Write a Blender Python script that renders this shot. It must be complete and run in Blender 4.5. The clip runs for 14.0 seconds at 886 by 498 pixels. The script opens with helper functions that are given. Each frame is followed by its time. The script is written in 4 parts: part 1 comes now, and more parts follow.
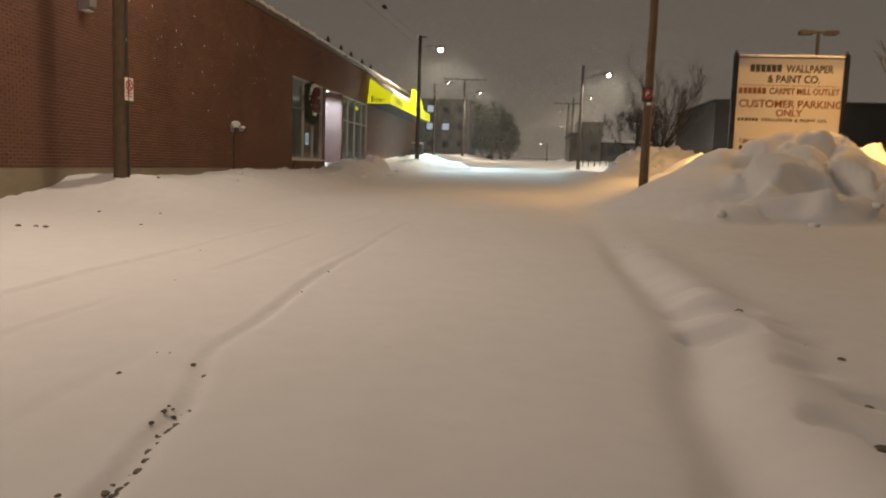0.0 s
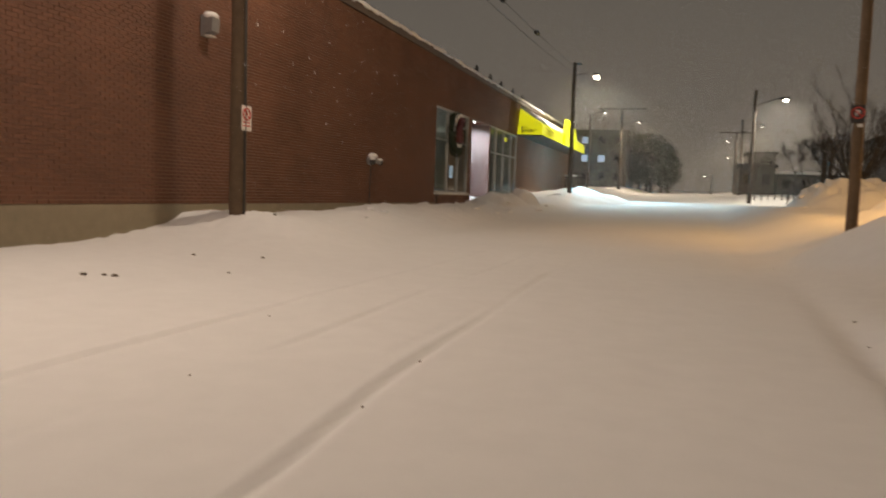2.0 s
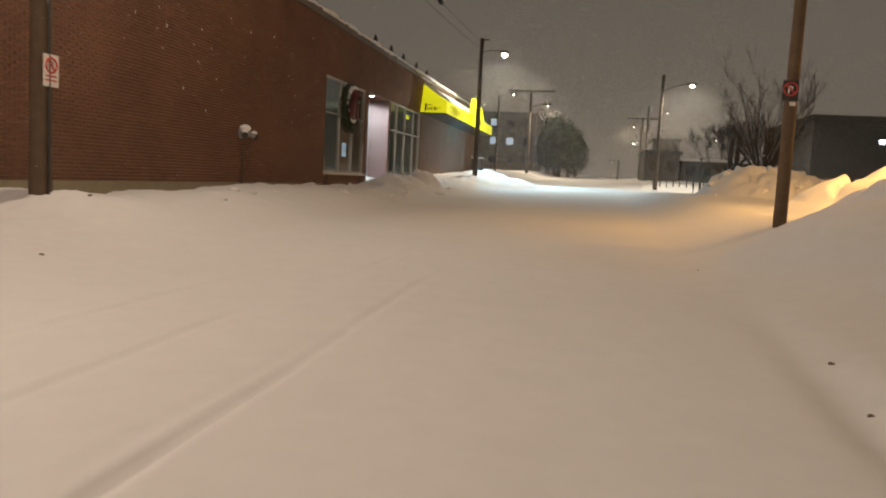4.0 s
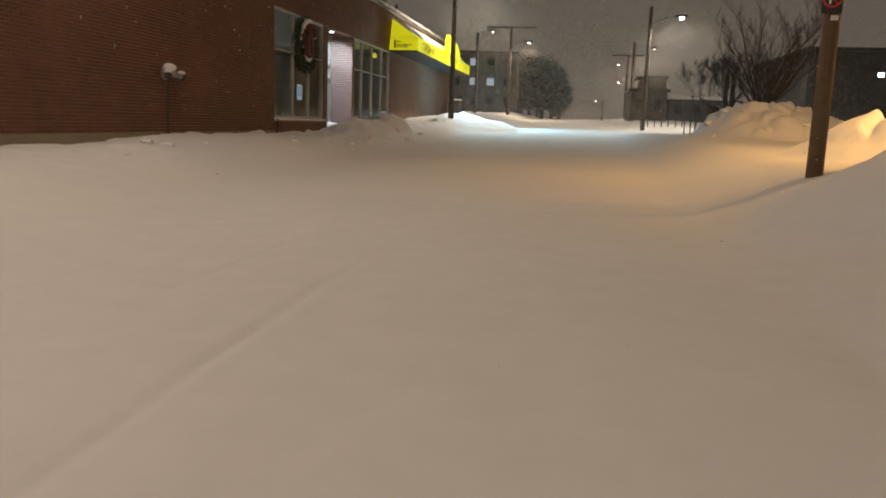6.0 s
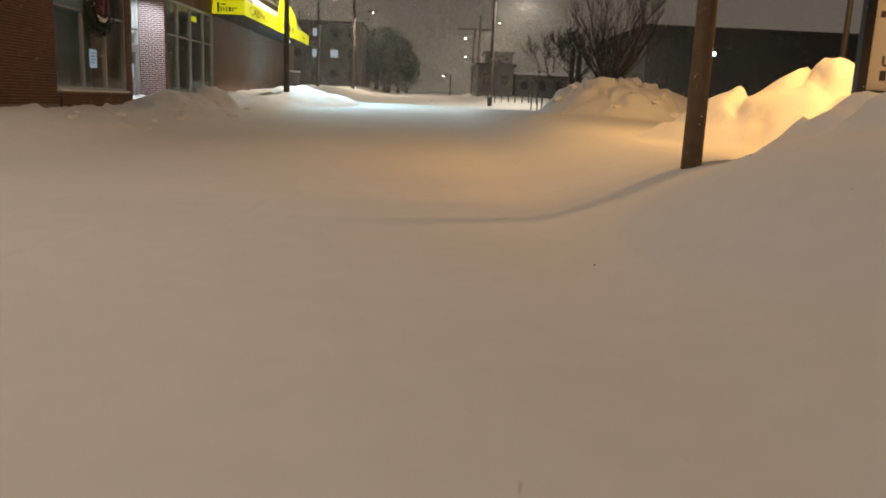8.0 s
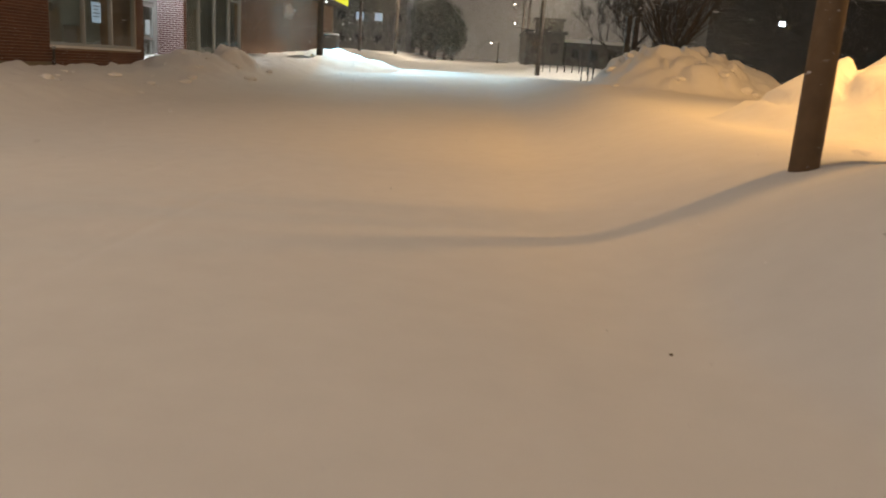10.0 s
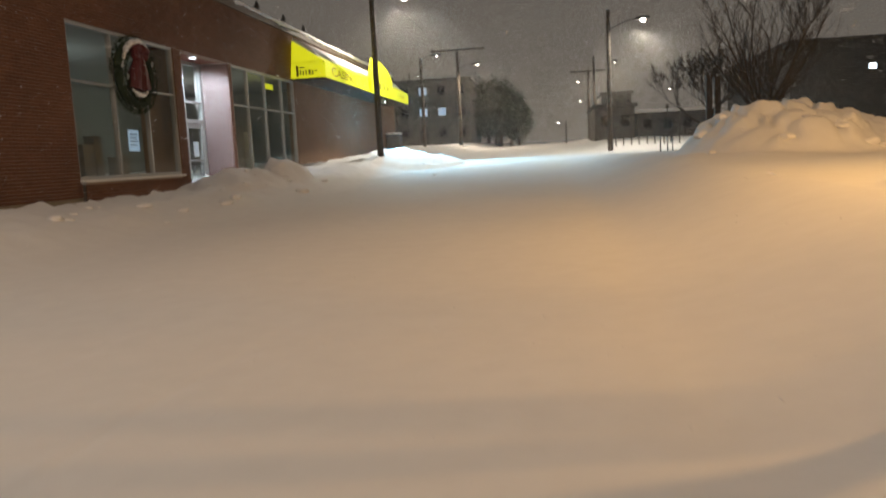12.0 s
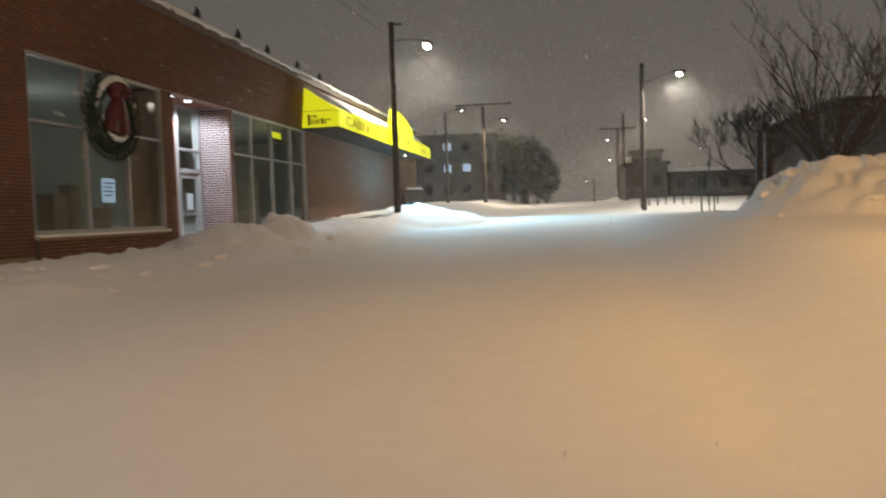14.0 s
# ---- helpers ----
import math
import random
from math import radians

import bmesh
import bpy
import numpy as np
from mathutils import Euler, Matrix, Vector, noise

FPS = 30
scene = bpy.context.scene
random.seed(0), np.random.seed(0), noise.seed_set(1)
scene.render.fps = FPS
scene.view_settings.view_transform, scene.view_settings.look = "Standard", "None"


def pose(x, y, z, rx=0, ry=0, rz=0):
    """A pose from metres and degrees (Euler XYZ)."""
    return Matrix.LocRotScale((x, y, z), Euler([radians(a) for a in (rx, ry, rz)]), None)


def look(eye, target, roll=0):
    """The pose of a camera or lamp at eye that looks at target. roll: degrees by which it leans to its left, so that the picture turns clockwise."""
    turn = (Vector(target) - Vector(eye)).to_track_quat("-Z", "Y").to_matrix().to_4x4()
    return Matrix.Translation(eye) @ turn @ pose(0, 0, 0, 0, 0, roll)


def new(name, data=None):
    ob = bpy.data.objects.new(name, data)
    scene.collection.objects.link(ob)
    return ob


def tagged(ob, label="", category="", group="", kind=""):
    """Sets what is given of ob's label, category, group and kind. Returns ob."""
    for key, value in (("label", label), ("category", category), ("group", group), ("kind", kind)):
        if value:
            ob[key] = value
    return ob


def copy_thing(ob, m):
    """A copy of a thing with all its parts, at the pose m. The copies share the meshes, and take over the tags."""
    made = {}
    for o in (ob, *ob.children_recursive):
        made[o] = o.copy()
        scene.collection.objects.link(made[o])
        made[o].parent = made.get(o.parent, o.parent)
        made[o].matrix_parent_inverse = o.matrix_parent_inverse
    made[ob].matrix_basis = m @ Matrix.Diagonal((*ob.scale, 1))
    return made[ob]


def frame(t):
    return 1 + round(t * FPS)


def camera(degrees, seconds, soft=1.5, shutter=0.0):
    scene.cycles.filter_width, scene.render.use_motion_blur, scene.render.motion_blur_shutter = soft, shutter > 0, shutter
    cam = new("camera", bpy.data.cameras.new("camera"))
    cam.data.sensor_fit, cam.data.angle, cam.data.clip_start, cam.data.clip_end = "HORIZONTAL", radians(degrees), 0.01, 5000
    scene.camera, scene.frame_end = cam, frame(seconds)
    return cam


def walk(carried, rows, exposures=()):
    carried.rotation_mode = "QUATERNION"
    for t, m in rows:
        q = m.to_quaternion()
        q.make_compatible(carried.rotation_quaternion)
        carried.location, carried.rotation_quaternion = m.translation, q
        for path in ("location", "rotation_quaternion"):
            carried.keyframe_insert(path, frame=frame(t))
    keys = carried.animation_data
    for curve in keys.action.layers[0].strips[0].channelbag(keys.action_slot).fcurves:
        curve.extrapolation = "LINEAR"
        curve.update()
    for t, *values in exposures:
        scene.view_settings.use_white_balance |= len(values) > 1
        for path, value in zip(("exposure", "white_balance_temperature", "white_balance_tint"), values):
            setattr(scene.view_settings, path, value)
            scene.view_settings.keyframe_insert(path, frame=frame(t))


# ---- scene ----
cam = camera(60.0, 14.0, soft=1.9, shutter=0.4)
METRES, EYE, TILT, LEAN, TURN = 18.0, 1.15, 0.0, 0.0, 6.1
ROWS = [
    (0.0, 0.0, 0.0, 0.0, 0.21, -6.22, -1.94),
    (0.5, 0.0005, 0.031, -0.0014, 1.14, -8.46, -0.16),
    (1.0, 0.0022, 0.0674, -0.0007, -3.64, -8.73, 0.72),
    (1.5, 0.0001, 0.1022, 0.0024, 3.89, -7.22, -3.11),
    (2.0, 0.0016, 0.1376, 0.0038, 11.62, -4.19, -1.98),
    (2.5, 0.0022, 0.1713, 0.0047, 14.26, -3.25, -0.87),
    (3.0, 0.0068, 0.208, 0.0049, 11.51, -3.83, -2.19),
    (3.5, 0.0088, 0.2446, 0.005, 7.18, -3.29, -4.08),
    (4.0, 0.0123, 0.2827, 0.0048, 5.04, -5.29, -3.09),
    (6.5, 0.029, 0.4646, 0.0066, 2.94, -9.92, -1.74),
    (7.0, 0.0326, 0.4953, 0.007, -0.76, -10.58, -1.93),
    (7.5, 0.0426, 0.5342, 0.0082, -7.21, -10.49, -2.48),
    (10.0, 0.0868, 0.6983, 0.0084, -3.57, -13.31, -3.78),
    (10.5, 0.0936, 0.7345, 0.0101, 2.04, -12.1, -3.42),
    (11.0, 0.0971, 0.7719, 0.0099, 2.71, -12.89, -0.77),
    (11.5, 0.0996, 0.8038, 0.0099, 2.35, -11.33, -0.41),
    (12.0, 0.101, 0.8424, 0.0111, 1.57, -6.89, 2.79),
    (12.5, 0.0991, 0.878, 0.0127, 4.95, -4.12, 1.34),
    (13.0, 0.1011, 0.9148, 0.0138, 6.22, -2.43, 2.05),
    (13.5, 0.1026, 0.9515, 0.0135, 7.1, -0.19, 0.64),
    (14.0, 0.1053, 0.9894, 0.0127, 3.46, -2.65, 1.8),
]
EXPOSURES = [(0.0, 0.0, 6650, 10), (2.5, 0.0, 6650, 10), (4.2, 0.08, 6750, 10), (6.4, -0.25, 6750, 10), (7.7, -0.22, 6750, 10), (10.0, 0.0, 6700, 10), (11.0, 0.0, 6500, 10), (12.5, 0.1, 6250, 9), (13.0, -0.05, 6250, 9), (14.0, 0.1, 6250, 9)]
walk(cam, [(t, pose(0, 0, EYE, TILT, LEAN, TURN) @ pose(METRES * x, METRES * y, METRES * z, 90 + pitch, roll, yaw)) for t, x, y, z, yaw, pitch, roll in ROWS], EXPOSURES)

# ---- light ----
world = bpy.data.worlds.new("night_sky")
scene.world = world
world.use_nodes = True
wn, wl = world.node_tree.nodes, world.node_tree.links
wbg = wn["Background"]
wtc, wsep, wramp = wn.new("ShaderNodeTexCoord"), wn.new("ShaderNodeSeparateXYZ"), wn.new("ShaderNodeValToRGB")
wl.new(wtc.outputs["Generated"], wsep.inputs[0])
wl.new(wsep.outputs["Z"], wramp.inputs["Fac"])
wl.new(wramp.outputs["Color"], wbg.inputs["Color"])
wramp.color_ramp.elements[0].position, wramp.color_ramp.elements[0].color = 0.0, (0.140, 0.119, 0.096, 1)
wramp.color_ramp.elements[1].position, wramp.color_ramp.elements[1].color = 0.45, (0.088, 0.078, 0.068, 1)
wbg.inputs["Strength"].default_value = 1.0

WARM, SODIUM, COOL = (1.0, 0.80, 0.58), (1.0, 0.52, 0.15), (0.16, 0.66, 1.0)


def lamp_at(name, place, power, colour, size=0.12):
    data = bpy.data.lights.new(name, "POINT")
    data.energy, data.color, data.shadow_soft_size = power, colour, size
    ob = new(name, data)
    ob.location = place
    return ob


def spot_at(name, place, target, power, colour, angle=150, blend=0.6, size=0.12):
    data = bpy.data.lights.new(name, "SPOT")
    data.energy, data.color, data.shadow_soft_size, data.spot_size, data.spot_blend = power, colour, size, radians(angle), blend
    ob = new(name, data)
    ob.matrix_world = look(place, target)
    return ob


def street_light(place, power, colour, size=0.12, angle=166, blend=0.4):
    """A lantern that throws its light downwards in a wide cone."""
    return spot_at("street_lamp_light", place, (place[0], place[1] + 0.001, 0), power, colour, angle, blend, size)


street_light((-5.7, 6.0, 6.5), 1000, (1.0, 0.77, 0.61), 0.12, 178, 0.1)
street_light((-6.45, 16.1, 9.1), 1000, (1.0, 0.80, 0.62), 0.12, 178, 0.1)
street_light((-6.05, 50.94, 8.36), 2150, (1.0, 0.87, 0.70), 0.15)
street_light((5.83, 60.95, 8.23), 2050, (1.0, 0.87, 0.70), 0.15)
street_light((-5.04, 77.0, 8.25), 1500, WARM, 0.15)
street_light((-8.69, 79.3, 8.95), 1000, WARM, 0.15)
street_light((6.73, 89.2, 8.88), 1500, WARM, 0.15)
street_light((3.74, 105.5, 8.6), 1500, WARM, 0.15)
spot_at("lot_lamp_light", (7.6, 20.3, 7.4), (8.3, 24.0, 0.0), 3600, SODIUM, 156, 1.0, 0.12)
lamp_at("lot_lamp_light", (13.5, 20.2, 8.5), 1300, SODIUM, 0.15)
spot_at("awning_flood_light", (-7.75, 55.0, 4.30), (-3.5, 52.5, 0.9), 5000, COOL, 110, 0.6, 0.08)
spot_at("entry_downlight_light", (-9.78, 36.55, 4.40), (-10.25, 38.3, 2.4), 330, (0.80, 0.90, 1.0), 95, 0.5, 0.06)
spot_at("entry_downlight_light", (-9.78, 35.6, 4.40), (-10.35, 38.3, 2.0), 170, (0.80, 0.90, 1.0), 80, 0.5, 0.06)
# weak fill lights added to lift the shop room behind the glass
lamp_at("shop_fill_light", (-13.0, 34.6, 3.15), 30, (0.85, 0.93, 1.0), 0.02)
lamp_at("shop_fill_light", (-13.0, 43.6, 3.15), 28, (0.92, 0.95, 0.90), 0.02)


# ---- materials ----
def material(name, colour, rough=0.7, metal=0.0, vary=0.15, scale=6.0, bump=0.0, bump_scale=40.0, emit=None, strength=0.0, island=0.0):
    m = bpy.data.materials.new(name)
    m.use_nodes = True
    n, l = m.node_tree.nodes, m.node_tree.links
    b = n["Principled BSDF"]
    b.inputs["Roughness"].default_value, b.inputs["Metallic"].default_value = rough, metal
    tc = n.new("ShaderNodeTexCoord")
    big, fine = n.new("ShaderNodeTexNoise"), n.new("ShaderNodeTexNoise")
    big.inputs["Scale"].default_value, fine.inputs["Scale"].default_value = scale * 0.13, scale * 2
    big.inputs["Detail"].default_value, fine.inputs["Detail"].default_value = 4, 6
    l.new(tc.outputs["Object"], big.inputs["Vector"]), l.new(tc.outputs["Object"], fine.inputs["Vector"])
    add = n.new("ShaderNodeMath")
    l.new(big.outputs["Fac"], add.inputs[0]), l.new(fine.outputs["Fac"], add.inputs[1])
    value = add.outputs[0]
    if island:
        info, mul, more = n.new("ShaderNodeObjectInfo"), n.new("ShaderNodeMath"), n.new("ShaderNodeMath")
        geo, both = n.new("ShaderNodeNewGeometry"), n.new("ShaderNodeMath")
        l.new(info.outputs["Random"], both.inputs[0]), l.new(geo.outputs["Random Per Island"], both.inputs[1])
        mul.operation, mul.inputs[1].default_value = "MULTIPLY_ADD", island
        mul.inputs[2].default_value = -island
        l.new(both.outputs[0], mul.inputs[0]), l.new(mul.outputs[0], more.inputs[0]), l.new(value, more.inputs[1])
        value = more.outputs[0]
    span = n.new("ShaderNodeMapRange")
    span.inputs["From Min"].default_value, span.inputs["From Max"].default_value = 0.5, 1.5
    span.inputs["To Min"].default_value, span.inputs["To Max"].default_value = 1 - vary, 1 + vary
    l.new(value, span.inputs["Value"])
    mix = n.new("ShaderNodeVectorMath")
    mix.operation = "SCALE"
    mix.inputs[0].default_value = colour
    l.new(span.outputs[0], mix.inputs["Scale"])
    l.new(mix.outputs[0], b.inputs["Base Color"])
    if bump:
        nz, bp = n.new("ShaderNodeTexNoise"), n.new("ShaderNodeBump")
        nz.inputs["Scale"].default_value, nz.inputs["Detail"].default_value = bump_scale, 5
        l.new(tc.outputs["Object"], nz.inputs["Vector"])
        l.new(nz.outputs["Fac"], bp.inputs["Height"])
        bp.inputs["Strength"].default_value, bp.inputs["Distance"].default_value = bump, 0.02
        l.new(bp.outputs[0], b.inputs["Normal"])
    if emit:
        b.inputs["Emission Color"].default_value, b.inputs["Emission Strength"].default_value = (*emit, 1), strength
    return m


SNOW = material("snow", (0.80, 0.80, 0.80), 0.85, vary=0.05, scale=2.0, bump=0.22, bump_scale=7.0)
SNOWCAP = material("snow_cap", (0.80, 0.80, 0.80), 0.85, vary=0.05, bump=0.3, bump_scale=14)
SLUSH = material("dirty_snow", (0.14, 0.115, 0.09), 0.8, vary=0.5, scale=4, bump=0.4, bump_scale=30)
MORTAR = material("mortar", (0.33, 0.245, 0.185), 0.9, vary=0.25, bump=0.3, bump_scale=60)
BRICK = material("red_brick", (0.160, 0.072, 0.041), 0.85, vary=0.35, scale=5, bump=0.25, bump_scale=50, island=0.35)
PALEBRICK = material("brown_brick", (0.20, 0.125, 0.085), 0.85, vary=0.25, scale=5, bump=0.25, bump_scale=50, island=0.35)
PALEMORTAR = material("pale_mortar", (0.66, 0.62, 0.60), 0.9, vary=0.2, bump=0.3, bump_scale=60)
PILLARBRICK = material("lilac_red_brick", (0.125, 0.052, 0.050), 0.85, vary=0.25, scale=5, bump=0.25, bump_scale=50, island=0.35)
SOFFIT = material("soffit_board", (0.20, 0.07, 0.04), 0.75, vary=0.2, bump=0.15)
CONCRETE = material("painted_concrete", (0.26, 0.22, 0.15), 0.9, vary=0.2, scale=3, bump=0.3, bump_scale=25)
ROOFEDGE = material("roof_flashing", (0.12, 0.09, 0.07), 0.6, vary=0.3)
WOOD = material("weathered_wood", (0.125, 0.085, 0.052), 0.9, vary=0.4, scale=3, bump=0.5, bump_scale=18)
FARWOOD = material("grey_pole_wood", (0.065, 0.054, 0.045), 0.9, vary=0.3, scale=3, bump=0.4, bump_scale=18)
STEEL = material("galvanised_steel", (0.34, 0.34, 0.34), 0.45, 0.7, vary=0.2, bump=0.1)
DARKSTEEL = material("dark_metal", (0.05, 0.047, 0.045), 0.5, 0.4, vary=0.3, bump=0.1)
ALU = material("window_aluminium", (0.46, 0.46, 0.44), 0.4, 0.5, vary=0.15, bump=0.05)
WHITE = material("white_sign_paint", (0.78, 0.76, 0.72), 0.5, vary=0.08, scale=3, bump=0.05)
INKDARK = material("dark_lettering", (0.10, 0.075, 0.06), 0.6, vary=0.2)
INKRED = material("rust_lettering", (0.42, 0.16, 0.06), 0.6, vary=0.2)
SIGNRED = material("sign_red", (0.55, 0.05, 0.04), 0.5, vary=0.15)
WIRE = material("cable_black", (0.02, 0.02, 0.02), 0.6, vary=0.2)
LENSWHITE = material("lamp_lens", (0.9, 0.9, 0.9), 0.3, emit=(1.0, 0.90, 0.72), strength=40)
AMBER = material("amber_lens", (0.9, 0.6, 0.3), 0.3, emit=(1.0, 0.55, 0.18), strength=8)
LENSCOOL = material("cool_lamp_lens", (0.9, 0.9, 0.9), 0.3, emit=(0.75, 0.88, 1.0), strength=9)
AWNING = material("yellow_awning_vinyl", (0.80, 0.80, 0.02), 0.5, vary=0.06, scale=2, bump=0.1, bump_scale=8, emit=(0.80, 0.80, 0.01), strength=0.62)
AWNINK = material("awning_lettering", (0.20, 0.17, 0.01), 0.6, vary=0.1)
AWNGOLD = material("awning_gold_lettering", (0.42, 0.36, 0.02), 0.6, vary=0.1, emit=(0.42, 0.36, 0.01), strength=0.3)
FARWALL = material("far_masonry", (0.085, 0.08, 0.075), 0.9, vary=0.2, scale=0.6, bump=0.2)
FARROOF = material("far_roofing", (0.06, 0.06, 0.06), 0.9, vary=0.2)
PALEWALL = material("pale_siding", (0.45, 0.44, 0.42), 0.8, vary=0.12, bump=0.1)
BARK = material("tree_bark", (0.05, 0.04, 0.032), 0.9, vary=0.35, bump=0.5, bump_scale=30)
NEEDLE = material("fir_green", (0.022, 0.036, 0.018), 0.8, vary=0.5, scale=8)
BOW = material("red_ribbon", (0.085, 0.007, 0.009), 0.55, vary=0.2, bump=0.1)
PAPER = material("paper_notice", (0.62, 0.70, 0.74), 0.7, vary=0.06)
INNER = material("interior_plaster", (0.42, 0.42, 0.37), 0.9, vary=0.15)
CARTON = material("interior_board", (0.42, 0.40, 0.36), 0.8, vary=0.15)
# far lit windows; also the glow added to the shop window notice
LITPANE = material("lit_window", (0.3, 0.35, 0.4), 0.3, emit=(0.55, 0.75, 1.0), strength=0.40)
DARKPANE = material("dark_glass", (0.02, 0.022, 0.025), 0.12, vary=0.1)
GLASS = bpy.data.materials.new("window_glass")
GLASS.use_nodes = True
_g, _k = GLASS.node_tree.nodes, GLASS.node_tree.links
_t, _s, _m, _f = _g.new("ShaderNodeBsdfTransparent"), _g.new("ShaderNodeBsdfGlossy"), _g.new("ShaderNodeMixShader"), _g.new("ShaderNodeLayerWeight")
_p, _q = _g.new("ShaderNodeMath"), _g.new("ShaderNodeMath")
_t.inputs[0].default_value, _s.inputs["Roughness"].default_value = (0.90, 0.92, 0.90, 1), 0.02
_f.inputs["Blend"].default_value = 0.5
_p.operation, _p.inputs[1].default_value = "POWER", 4.0
_q.operation, _q.inputs[1].default_value, _q.inputs[2].default_value = "MULTIPLY_ADD", 0.2, 0.012
_k.new(_f.outputs["Facing"], _p.inputs[0]), _k.new(_p.outputs[0], _q.inputs[0])
_k.new(_q.outputs[0], _m.inputs[0]), _k.new(_t.outputs[0], _m.inputs[1]), _k.new(_s.outputs[0], _m.inputs[2])
_k.new(_m.outputs[0], _g["Material Output"].inputs["Surface"])

# translucent acrylic sheet of the sign board
SIGNFACE = material("white_acrylic", (0.80, 0.78, 0.74), 0.5, vary=0.08, scale=3, bump=0.05)
_g, _k = SIGNFACE.node_tree.nodes, SIGNFACE.node_tree.links
_t, _m = _g.new("ShaderNodeBsdfTranslucent"), _g.new("ShaderNodeMixShader")
_t.inputs[0].default_value, _m.inputs[0].default_value = (0.85, 0.80, 0.72, 1), 0.55
_k.new(_g["Principled BSDF"].outputs[0], _m.inputs[1]), _k.new(_t.outputs[0], _m.inputs[2])
_k.new(_m.outputs[0], _g["Material Output"].inputs["Surface"])


# ---- mesh helpers ----
def empty(name, place, label, category, group="", kind="", turn=0):
    ob = new(name)
    ob.matrix_world = pose(*place, 0, 0, turn)
    return tagged(ob, label, category, group, kind)


def part(name, bm, mat, parent=None, label="", smooth=False):
    data = bpy.data.meshes.new(name)
    bm.to_mesh(data)
    bm.free()
    data.materials.append(mat)
    if smooth:
        for p in data.polygons:
            p.use_smooth = True
    ob = new(name, data)
    if parent:
        ob.parent = parent
    return tagged(ob, label)


def box(bm, lo, hi, bevel=0.0):
    c = [(a + b) / 2 for a, b in zip(lo, hi)]
    s = [b - a for a, b in zip(lo, hi)]
    made = bmesh.ops.create_cube(bm, size=1, matrix=Matrix.Translation(c) @ Matrix.Diagonal((*s, 1)))["verts"]
    if bevel:
        edges = list({e for v in made for e in v.link_edges})
        bmesh.ops.bevel(bm, geom=edges, offset=bevel, segments=2, affect="EDGES", clamp_overlap=True)
    return bm


def boxed(lo, hi, bevel=0.0):
    return box(bmesh.new(), lo, hi, bevel)


def tube(bm, points, radii, sides=8, cap=True):
    """A tapered round bar along points."""
    rings, n = [], len(points)
    for i, p in enumerate(points):
        p = Vector(p)
        d = Vector(points[min(i + 1, n - 1)]) - Vector(points[max(i - 1, 0)])
        q = Vector((0, 0, 1)).rotation_difference(d)
        r = radii[i] if isinstance(radii, (list, tuple)) else radii
        rings.append([bm.verts.new(p + q @ Vector((r * math.cos(a), r * math.sin(a), 0))) for a in [2 * math.pi * k / sides for k in range(sides)]])
    for a, b in zip(rings, rings[1:]):
        for k in range(sides):
            bm.faces.new((a[k], a[(k + 1) % sides], b[(k + 1) % sides], b[k]))
    if cap:
        bm.faces.new(rings[0][::-1]), bm.faces.new(rings[-1])
    return bm


def tubed(points, radii, sides=8):
    return tube(bmesh.new(), points, radii, sides)


def loft(sections):
    """A closed skin through equal-length outlines, capped at both ends."""
    bm = bmesh.new()
    rows = [[bm.verts.new(p) for p in s] for s in sections]
    for a, b in zip(rows, rows[1:]):
        for k in range(len(a)):
            bm.faces.new((a[k], a[(k + 1) % len(a)], b[(k + 1) % len(a)], b[k]))
    bm.faces.new(rows[0][::-1]), bm.faces.new(rows[-1])
    bmesh.ops.recalc_face_normals(bm, faces=bm.faces)
    return bm


def lettering(name, words, size, mat, parent, m, squeeze=1.0, depth=0.004, align="LEFT"):
    cu = bpy.data.curves.new(name, "FONT")
    cu.body, cu.size, cu.extrude, cu.align_x = words, size, depth, align
    cu.offset = size * 0.022
    cu.materials.append(mat)
    ob = new(name, cu)
    ob.parent = parent
    ob.matrix_local = m @ Matrix.Diagonal((squeeze, 1, 1, 1))
    return ob


# ---- snow-covered ground ----
def step(a, b, v):
    k = min(1.0, max(0.0, (v - a) / (b - a)))
    return k * k * (3 - 2 * k)


def profile(pairs, v):
    if v <= pairs[0][0]:
        return pairs[0][1]
    for (a, p), (b, q) in zip(pairs, pairs[1:]):
        if v <= b:
            return p + (q - p) * step(a, b, v)
    return pairs[-1][1]


def rough(x, y, scale, seed=0.0):
    return noise.noise(Vector((x * scale + seed, y * scale - seed * 0.7, seed)))


STREET = [(-60, -0.5), (0, 0.0), (18, 0.20), (36, 0.48), (50, 0.92), (62, 1.18), (78, 1.75), (100, 2.15), (160, 3.0), (400, 6.0), (1200, 9.0)]
LEFT_CREST = [(4, 0.12), (10, 0.15), (13, 0.15), (14.3, 0.30), (15.2, 0.50), (17, 0.40), (22, 0.44), (27, 0.38), (30, 0.27), (34, 0.32), (38, 0.42), (44, 0.46), (52, 0.52), (60, 0.6), (66, 0.4)]


def dome(x, y, cx, cy, rx, ry, h, power=1.0, turn=0.0):
    c, s = math.cos(turn), math.sin(turn)
    u, v = ((x - cx) * c + (y - cy) * s) / rx, (-(x - cx) * s + (y - cy) * c) / ry
    d = u * u + v * v
    return h * max(0.0, 1 - d) ** power if d < 1 else 0.0


